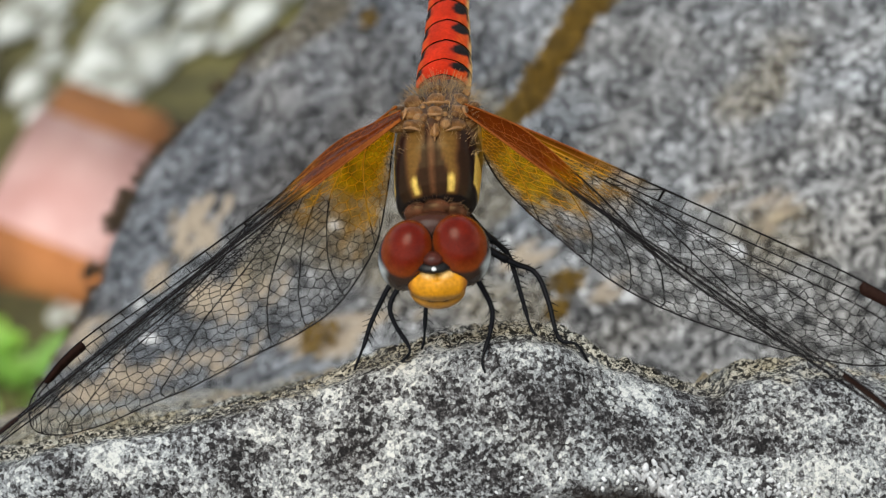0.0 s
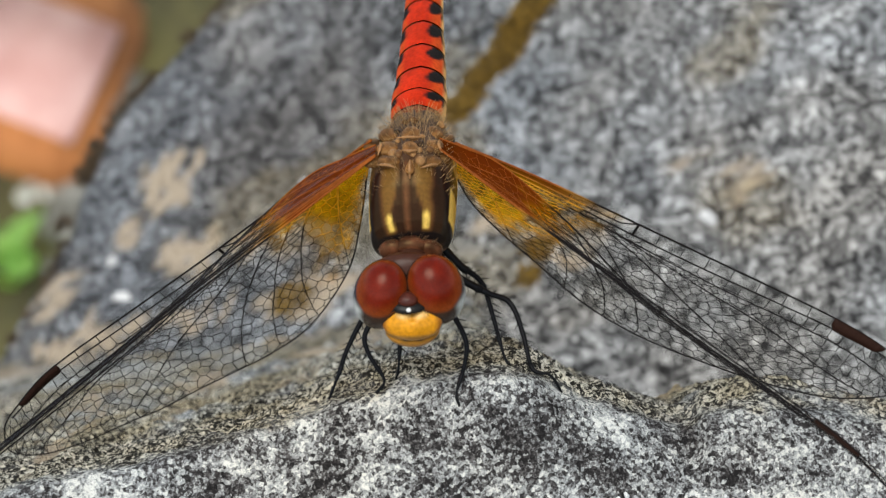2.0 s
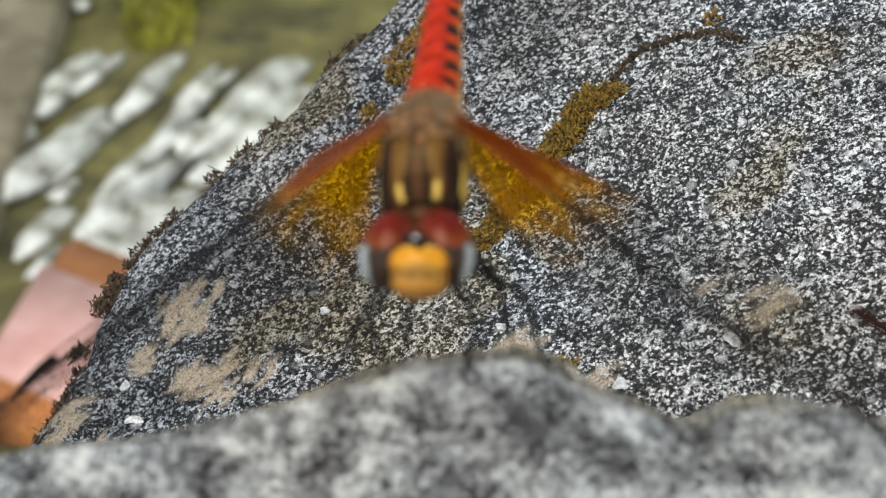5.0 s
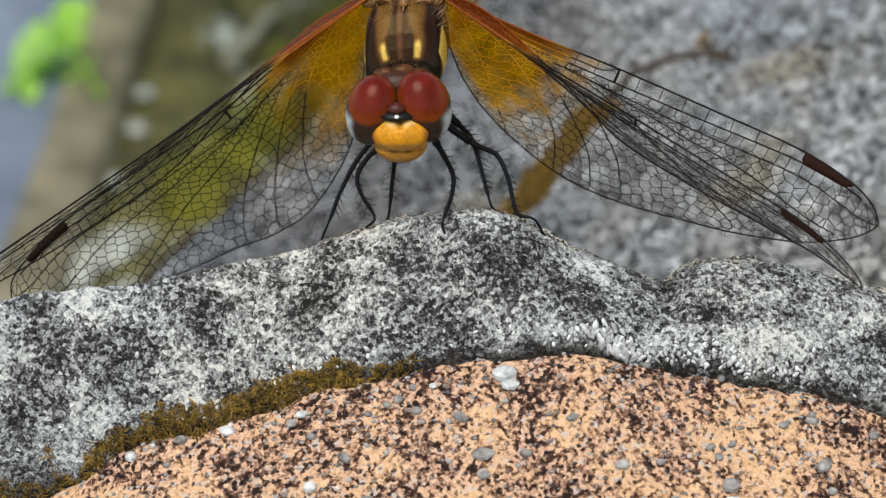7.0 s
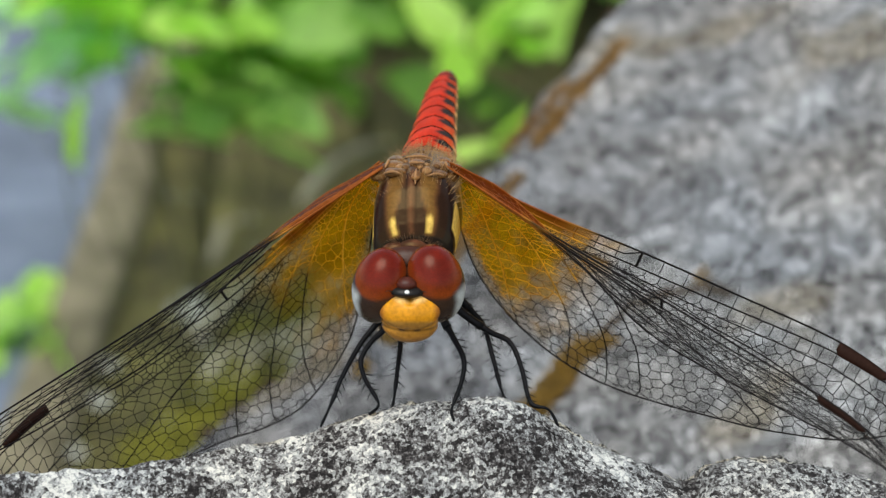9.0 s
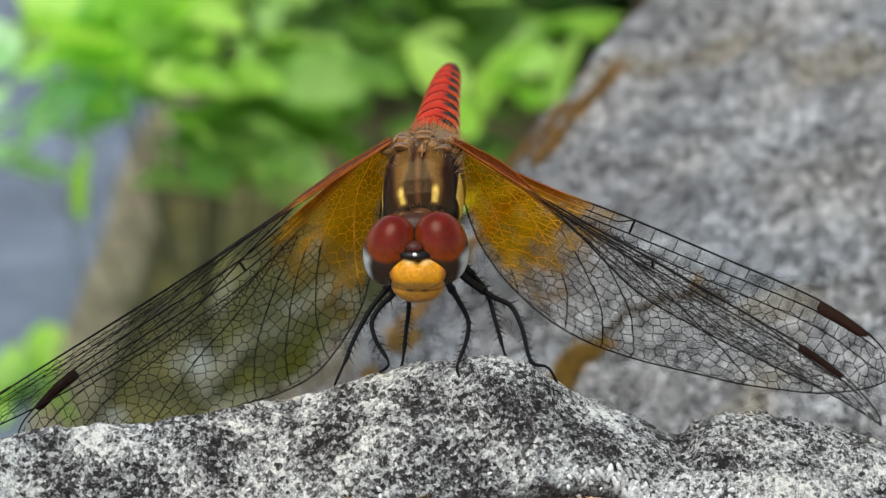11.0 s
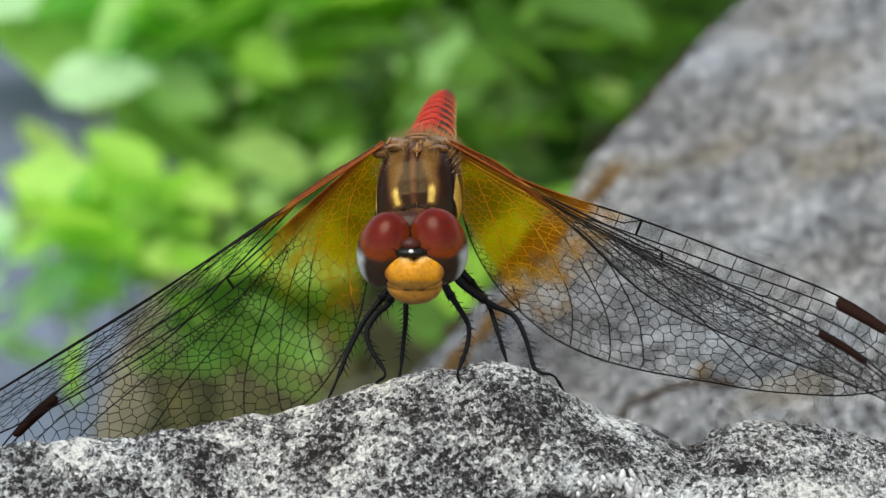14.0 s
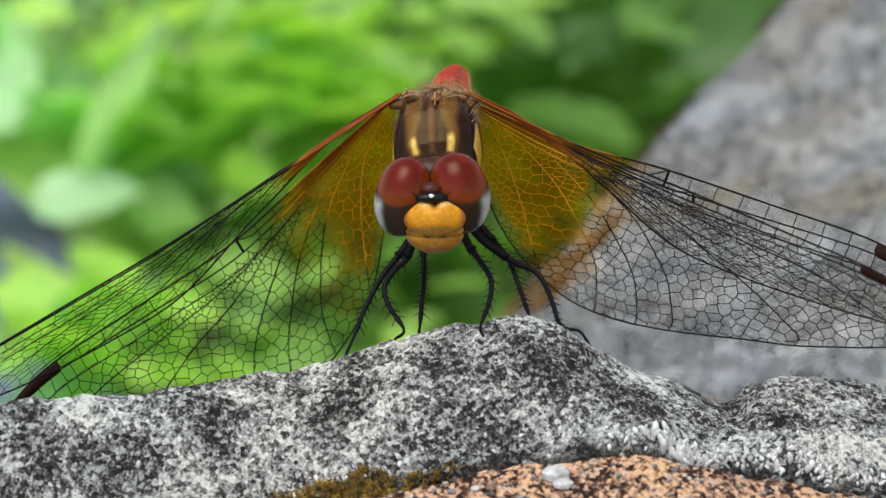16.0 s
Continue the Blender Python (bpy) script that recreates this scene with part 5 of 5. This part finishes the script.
for k, (pts, n) in enumerate((
        ([(0.0, 4.9, 2.9), (-0.5, 4.4, 1.4), (-1.0, 4.2, 0.06), (-1.52, 3.8, -0.33), (-2.03, 3.15, -1.05), (-1.79, 2.6, -1.84), (-1.1, 1.8, -2.74), (-1.53, 1.2, -3.4)], 9),
        ([(-0.2, 5.7, 2.9), (-0.6, 5.3, 1.2), (-1.41, 4.8, 0.05), (-2.18, 4.0, -0.77), (-3.0, 3.2, -2.17), (-3.34, 2.6, -2.95), (-3.91, 1.9, -3.6)], 11),
        ([(0.9, 4.9, 2.9), (1.5, 4.3, 1.7), (1.95, 3.8, 0.83), (2.46, 3.0, 0.26), (2.97, 2.0, -0.42), (2.86, 1.3, -1.29), (2.44, 0.3, -2.3), (2.56, -0.3, -3.0)], 9),
        ([(1.2, 5.9, 2.9), (2.0, 5.7, 1.5), (2.71, 5.5, 0.62), (4.18, 5.4, -0.42), (5.22, 5.2, -0.88), (5.81, 4.0, -1.74), (6.25, 2.4, -2.78), (7.13, 2.1, -2.98), (7.71, 1.8, -3.31)], 11),
        ([(1.1, 6.7, 2.9), (2.1, 6.3, 1.7), (2.85, 6.0, 0.87), (3.43, 6.2, 0.15), (3.96, 6.0, -0.53), (4.47, 4.6, -1.77), (4.9, 3.2, -2.75), (5.2, 2.8, -2.9)], 12),
        ([(-0.2, 6.8, 2.8), (-0.3, 7.0, 0.9), (-0.2, 6.4, -0.3), (-0.18, 5.4, -1.24), (-0.27, 4.2, -1.95), (-0.4, 3.0, -3.1), (-0.55, 2.6, -3.1)], 11))):
    build_leg(pts, n, 70 + k)


def build_wing(name, label, lead, trail, nodus, stigma, stained, stained_lead, stained_deep, veins, seed, fine=1.0, cell=1.0):
    """A wing of film, fine net, main veins, front edge and dark cell; u runs along it and v across."""
    g = rnd(seed)
    L, T = curve_of(lead), curve_of(trail)
    span = np.linalg.norm(np.diff(np.array(lead), axis=0), axis=1).sum()

    def spot(u, v):
        u, v = np.atleast_1d(np.asarray(u, float)), np.atleast_1d(np.asarray(v, float))
        a, b = L(u), T(u)
        d = b - a
        bow = np.sin(np.pi * np.clip(v, 0, 1)) * 0.25 + 0.10 * np.sin(v * 16) * (1 - v)
        nrm = np.cross(d, np.array(lead[-2]) - np.array(lead[0]))
        nrm /= np.linalg.norm(nrm, axis=1)[:, None] + 1e-9
        return a + d * v[:, None] + nrm * (bow * np.minimum(np.linalg.norm(d, axis=1) / 4, 1))[:, None]

    uu = np.linspace(0, 1, 400)
    chord = np.linalg.norm(T(uu) - L(uu), axis=1)
    width = lambda u: np.maximum(np.interp(u, uu, chord), 0.05)

    def scorch(u, v):
        n = 0.03 * value_noise(np.asarray(u) * 30, np.asarray(v) * 9, seed + 5)
        return smooth(stained_lead + 0.05, stained_lead - 0.06, u + n) * smooth(stained_deep, stained_deep - 0.15, v)

    def tinge(u, v):
        n = 0.045 * value_noise(np.asarray(u) * 34, np.asarray(v) * 11, seed) + 0.03 * value_noise(np.asarray(u) * 90, np.asarray(v) * 26, seed + 2)
        body = smooth(stained[1] + 0.09, stained[1] - 0.10, u + n + 0.12 * np.maximum(0, v - 0.7)) * smooth(stained[2] + 0.14, stained[2] - 0.14, v + n - 0.3 * smooth(0.12, 0.02, u))
        return np.maximum(stained[0] * body, scorch(u, v))

    nu, nv = 90, 26
    gu, gv = np.meshgrid(np.linspace(0, 1, nu), np.linspace(0, 1, nv))
    wing = part(name, spot(gu.ravel(), gv.ravel()), grid_faces(nu, nv), FILM, FLY, label, fields={"amber": tinge(gu.ravel(), gv.ravel()), "rust": scorch(gu.ravel(), gv.ravel())})

    def hue(u, v):
        k = smooth(0.35, 0.95, tinge(u, v))[:, None]
        s = scorch(u, v)[:, None]
        return np.array((0.010, 0.008, 0.008)) * (1 - k) + (np.array((0.74, 0.38, 0.035)) * (1 - s) + np.array((0.22, 0.058, 0.010)) * s) * k

    def strand(name, u, v, r, parent, label=""):
        p = spot(u, v)
        vv, ff = tube(p, r, 6)
        c = np.repeat(hue(np.asarray(u), np.asarray(v)), 6, 0)
        return part(name, vv, ff, VEIN, parent, label, colors=np.vstack([c, c[:1], c[-1:]]))

    k = np.linspace(0, 1, 120)
    strand("front_vein", k, k * 0, np.interp(k, [0, 0.4, 0.9, 1], [0.055, 0.05, 0.045, 0.04]), wing, "strong front-edge vein")
    strand("rear_margin", k, k * 0 + 1, np.interp(k, [0, 1], [0.045, 0.035]), wing)
    strand("radius_vein", k[:112], 0.095 + 0 * k[:112], np.interp(k[:112], [0, 1], [0.042, 0.036]), wing)
    k2 = np.linspace(0, nodus, 60)
    strand("subcosta", k2, 0.05 * np.interp(k2, [0, nodus * 0.93, nodus], [1, 1, 0]), 0.034, wing)
    for pts in veins:
        c = curve_of([(a, b, 0) for a, b in pts])(np.linspace(0, 1, 46))
        strand("vein", np.clip(c[:, 0], 0, 1), np.clip(c[:, 1], 0.09, 1), np.interp(np.linspace(0, 1, 46), [0, 0.3, 1], [0.022, 0.034, 0.026]) * fine, wing)
    p0, p1, rr, cu, cv = [], [], [], [], []

    def seg(a, b, r):
        p0.append(a)
        p1.append(b)
        rr.append(r)

    # cross veins of the front strips
    for a in np.concatenate([np.linspace(0.05, nodus, 9), np.linspace(nodus + 0.045, stigma[0], 8)]):
        seg((a, 0.0), (a + 0.004, 0.095), 0.026 if abs(a - nodus) > 0.01 else 0.085)
    # the fine net: borders of cells about scattered points
    # cells stand in rows between the fan of main veins
    fan = [np.array([(0.0, 0.105), (0.5, 0.105), (1.0, 0.105)])] + [np.array(q) for q in sorted(veins, key=lambda q: -q[-1][0])] + [np.array([(0.01, 0.25), (0.06, 0.6), (0.10, 1.0)]), np.array([(-0.04, 0.2), (-0.04, 0.6), (-0.04, 1.0)])]
    fan = [curve_of([(a * span, b, 0) for a, b in q])(np.linspace(0, 1, 60))[:, :2] for q in fan]
    fan = [np.vstack([q, q[-1] + (q[-1] - q[-4]) / 3 * np.arange(1, 7)[:, None]]) for q in fan]
    for q in fan:
        q[:, 1] *= width(np.clip(q[:, 0] / span, 0, 1))
    seeds = []
    for p, q in zip(fan, fan[1:]):
        mids = (p + q) / 2
        run = np.concatenate([[0], np.cumsum(np.linalg.norm(np.diff(mids, axis=0), axis=1))])
        d, odd = 0.2, 0
        while d < run[-1]:
            a = np.array([np.interp(d, run, p[:, 0]), np.interp(d, run, p[:, 1])])
            b = np.array([np.interp(d, run, q[:, 0]), np.interp(d, run, q[:, 1])])
            n = int(round(np.linalg.norm(b - a) / (0.62 * cell) + 0.2))
            for i in range(n):
                slip = (0.11 if (i + odd) % 2 else -0.11) if n > 1 else 0
                at = a + (b - a) * (i + 0.5) / n
                along = np.array([np.interp(d + slip, run, mids[:, 0]) - np.interp(d, run, mids[:, 0]), np.interp(d + slip, run, mids[:, 1]) - np.interp(d, run, mids[:, 1])])
                seeds.append(tuple(at + along + g.normal(0, 0.03, 2)))
            d += cell * (0.80 - 0.30 * smooth(0.3, 1.0, d / run[-1]))
            odd += 1
    for x0 in np.arange(-0.5, span + 0.5, 0.6):
        seeds.append((x0, 0.0))
    from_2d = mathutils_delaunay([Vector(q) for q in seeds])
    for (xa, ya), (xb, yb) in from_2d:
        ends = []
        for x, y in ((xa, ya), (xb, yb)):
            u = x / span
            ends.append((u, y / float(width(np.clip(u, 0, 1)))))
        inside = [0 <= u <= 1 and 0.095 <= v <= 1 for u, v in ends]
        if not any(inside):
            continue
        if not all(inside):
            (a, b) = ends if inside[0] else ends[::-1]
            lo, hi = 0.0, 1.0
            for _ in range(12):
                mid = (lo + hi) / 2
                q = (a[0] + (b[0] - a[0]) * mid, a[1] + (b[1] - a[1]) * mid)
                lo, hi = (mid, hi) if 0 <= q[0] <= 1 and 0.095 <= q[1] <= 1 else (lo, mid)
            ends = [a, (a[0] + (b[0] - a[0]) * lo, a[1] + (b[1] - a[1]) * lo)]
        tone = float(tinge(np.array([ends[0][0]]), np.array([ends[0][1]]))[0])
        seg(ends[0], ends[1], 0.0235 * fine * (1 - 0.3 * tone))
    a, b = np.array(p0), np.array(p1)
    vv, ff = sticks(spot(a[:, 0], a[:, 1]), spot(b[:, 0], b[:, 1]), np.array(rr), np.array(rr))
    c = np.stack([hue(a[:, 0], a[:, 1])] * 3 + [hue(b[:, 0], b[:, 1])] * 3, 1).reshape(-1, 3)
    part("vein_net", vv, ff, VEIN, wing, "fine net of dark cross veins", colors=c)
    # the dark cell near the tip
    ku = np.linspace(stigma[0], stigma[1], 16)
    top, low = spot(ku, 0 * ku), spot(ku, 0 * ku + 0.11)
    d = np.cross(top[-1] - top[0], low[8] - top[8])
    d = d / np.linalg.norm(d) * 0.07
    slim = np.interp(ku, [stigma[0], stigma[0] + 0.008, stigma[1] - 0.012, stigma[1]], [0.6, 1, 1, 0.35])[:, None]
    low = top + (low - top) * slim
    V = np.concatenate([top + d, low + d, low - d, top - d])
    F = []
    for i in range(15):
        for s in range(4):
            F.append((s * 16 + i, s * 16 + i + 1, ((s + 1) % 4) * 16 + i + 1, ((s + 1) % 4) * 16 + i))
    F += [(0, 16, 32, 48), (15, 63, 47, 31)]
    part("dark_cell", V, F, VEIN, wing, "dark brown thickened cell at the front edge", colors=np.tile((0.022, 0.010, 0.007), (64, 1)))
    return wing


def mathutils_delaunay(points):
    """Borders between the cells round scattered points."""
    from mathutils import geometry
    co, _, tris, _, _, _ = geometry.delaunay_2d_cdt(points, [], [], 0, 1e-7)
    centers, sides = [], {}
    for n, t in enumerate(tris):
        (ax, ay), (bx, by), (cx, cy) = (co[i] for i in t[:3])
        d = 2 * (ax * (by - cy) + bx * (cy - ay) + cx * (ay - by))
        if abs(d) < 1e-9:
            centers.append((1e6, 1e6))
            continue
        sa, sb, sc = ax * ax + ay * ay, bx * bx + by * by, cx * cx + cy * cy
        centers.append(((sa * (by - cy) + sb * (cy - ay) + sc * (ay - by)) / d, (sa * (cx - bx) + sb * (ax - cx) + sc * (bx - ax)) / d))
        for i, j in ((0, 1), (1, 2), (2, 0)):
            sides.setdefault(frozenset((t[i], t[j])), []).append(n)
    out = []
    for pair in sides.values():
        if len(pair) == 2:
            p, q = centers[pair[0]], centers[pair[1]]
            if math.dist(p, q) < 2.5:
                out.append((p, q))
    return out


def rear_edge(lead):
    """The rear edge of a forewing, which hangs back and down from its front edge."""
    k = np.array([0, 0.06, 0.15, 0.3, 0.45, 0.6, 0.75, 0.87, 0.95, 1.0])
    deep = np.array([0.9, 1.7, 3.0, 4.6, 5.4, 5.3, 4.6, 3.3, 1.7, 0.0])
    twist = smooth(0.5, 0.05, k)[:, None]
    hang = (1 - twist) * np.array((0.0, 0.735, -0.678)) + twist * np.array((0.0, 0.995, -0.08))
    return [tuple(q) for q in curve_of(lead)(k) + deep[:, None] * hang]


HIND_VEINS = [[(0.04, 0.14), (0.3, 0.15), (0.6, 0.2), (0.85, 0.27), (0.985, 0.55)], [(0.36, 0.15), (0.55, 0.26), (0.75, 0.42), (0.90, 0.78), (0.915, 1.0)],
              [(0.34, 0.16), (0.48, 0.32), (0.62, 0.55), (0.74, 0.88), (0.75, 1.0)], [(0.28, 0.17), (0.40, 0.36), (0.49, 0.62), (0.54, 0.9), (0.545, 1.0)],
              [(0.20, 0.17), (0.33, 0.38), (0.43, 0.66), (0.475, 0.92), (0.48, 1.0)], [(0.10, 0.18), (0.25, 0.38), (0.35, 0.66), (0.39, 0.92), (0.395, 1.0)],
              [(0.05, 0.25), (0.14, 0.5), (0.22, 0.76), (0.28, 0.97), (0.285, 1.0)]]
FORE_VEINS = [[(0.04, 0.14), (0.3, 0.16), (0.6, 0.2), (0.85, 0.28), (0.985, 0.55)], [(0.36, 0.18), (0.55, 0.28), (0.76, 0.45), (0.93, 0.8), (0.95, 1.0)],
              [(0.40, 0.2), (0.56, 0.38), (0.72, 0.62), (0.84, 0.92), (0.85, 1.0)], [(0.18, 0.19), (0.38, 0.38), (0.58, 0.62), (0.72, 0.92), (0.73, 1.0)],
              [(0.10, 0.22), (0.30, 0.42), (0.48, 0.68), (0.60, 0.94), (0.61, 1.0)], [(0.08, 0.3), (0.22, 0.55), (0.36, 0.82), (0.44, 1.0)], [(0.06, 0.4), (0.14, 0.7), (0.24, 1.0)]]

build_wing("hindwing", "clear net-veined hindwing with an amber base",
           [(1.9, 8.9, 6.95), (6.6, 8.0, 5.0), (11.3, 5.5, 4.05), (15.9, 3.4, 2.8), (20.4, 1.4, 1.5), (22.9, 0.7, 0.1), (24.1, 0.2, -1.0), (24.5, -0.1, -2.0)],
           [(2.1, 10.2, 5.5), (2.6, 10.8, 3.0), (3.5, 11.4, 0.3), (5, 11.6, -2.0), (7, 10.7, -3.6), (9, 8.4, -4.0), (11, 6.4, -4.0), (13, 4.8, -3.9), (15, 3.5, -3.8), (17, 2.4, -3.8), (19, 1.3, -3.6),
            (21, 0.5, -3.4), (23, 0.0, -2.9), (24.1, -0.1, -2.4), (24.5, -0.1, -2.0)], 0.405, (0.795, 0.905), (1.0, 0.31, 0.95), 0.31, 0.16, HIND_VEINS, 11)
build_wing("hindwing", "clear net-veined hindwing with an amber base",
           [(-1.4, 8.3, 7.3), (-5.4, 8.6, 3.7), (-9.6, 8.6, -0.1), (-14, 7.2, -2.8), (-18.3, 5.7, -5.4), (-20.2, 4.8, -7.2), (-20.9, 4.4, -8.2), (-21.0, 4.2, -9.2)],
           [(-1.5, 9.8, 5.5), (-1.8, 10.4, 3.0), (-2.2, 10.6, 0.0), (-3.0, 10.5, -3.5), (-5, 9.8, -6.6), (-7, 8.9, -7.7), (-9, 7.8, -8.0), (-11, 7.2, -8.7), (-13, 6.3, -9.2), (-15, 5.6, -9.6), (-17, 4.9, -10.1),
            (-19, 4.3, -10.3), (-20.3, 4.1, -10.1), (-20.9, 4.1, -9.7), (-21.0, 4.2, -9.2)], 0.405, (0.795, 0.905), (1.0, 0.29, 0.95), 0.25, 0.2, HIND_VEINS, 12)
build_wing("forewing", "clear net-veined forewing with an orange root",
           [(-1.2, 6.9, 7.5), (-6.9, 4.4, 4.2), (-12.3, 1.9, 1.2), (-15.8, -0.3, -0.5), (-19.3, -2.5, -2.2), (-21.6, -3.9, -3.4), (-23.4, -4.9, -4.9), (-24.0, -4.9, -5.9)],
           rear_edge([(-1.2, 6.9, 7.5), (-6.9, 4.4, 4.2), (-12.3, 1.9, 1.2), (-15.8, -0.3, -0.5), (-19.3, -2.5, -2.2), (-21.6, -3.9, -3.4), (-23.4, -4.9, -4.9), (-24.0, -4.9, -5.9)]),
           0.475, (0.79, 0.885), (0.5, 0.15, 0.7), 0.23, 1.3, FORE_VEINS, 13, 0.7, 1.3)
build_wing("forewing", "clear net-veined forewing with an orange root",
           [(1.9, 7.3, 7.5), (6.6, 3.6, 5.8), (11.9, -0.5, 4.2), (15.5, -3.4, 3.1), (19.2, -6.2, 1.9), (21.0, -7.5, 0.9), (22.2, -8.4, -0.2), (22.5, -8.3, -1.0)],
           rear_edge([(1.9, 7.3, 7.5), (6.6, 3.6, 5.8), (11.9, -0.5, 4.2), (15.5, -3.4, 3.1), (19.2, -6.2, 1.9), (21.0, -7.5, 0.9), (22.2, -8.4, -0.2), (22.5, -8.3, -1.0)]),
           0.475, (0.79, 0.885), (0.5, 0.15, 0.7), 0.23, 1.3, FORE_VEINS, 14, 0.7, 1.3)


# ---- what moves: the head, which is thrown up for a moment ----
def motions():
    def turned(up):
        middle = Vector((NECK + (-0.1, -1.9, -0.9)) * U)
        return Matrix.Translation(middle) @ pose(0, 0, 0, up) @ Matrix.Translation(Vector(NECK * U) - middle)

    walk(HEAD, [(0.0, turned(0)), (4.6, turned(0)), (4.7, turned(-40)), (4.85, turned(-46)), (5.15, turned(-40)), (5.4, turned(0)), (6.8, turned(0)), (16.0, turned(0))])


motions()
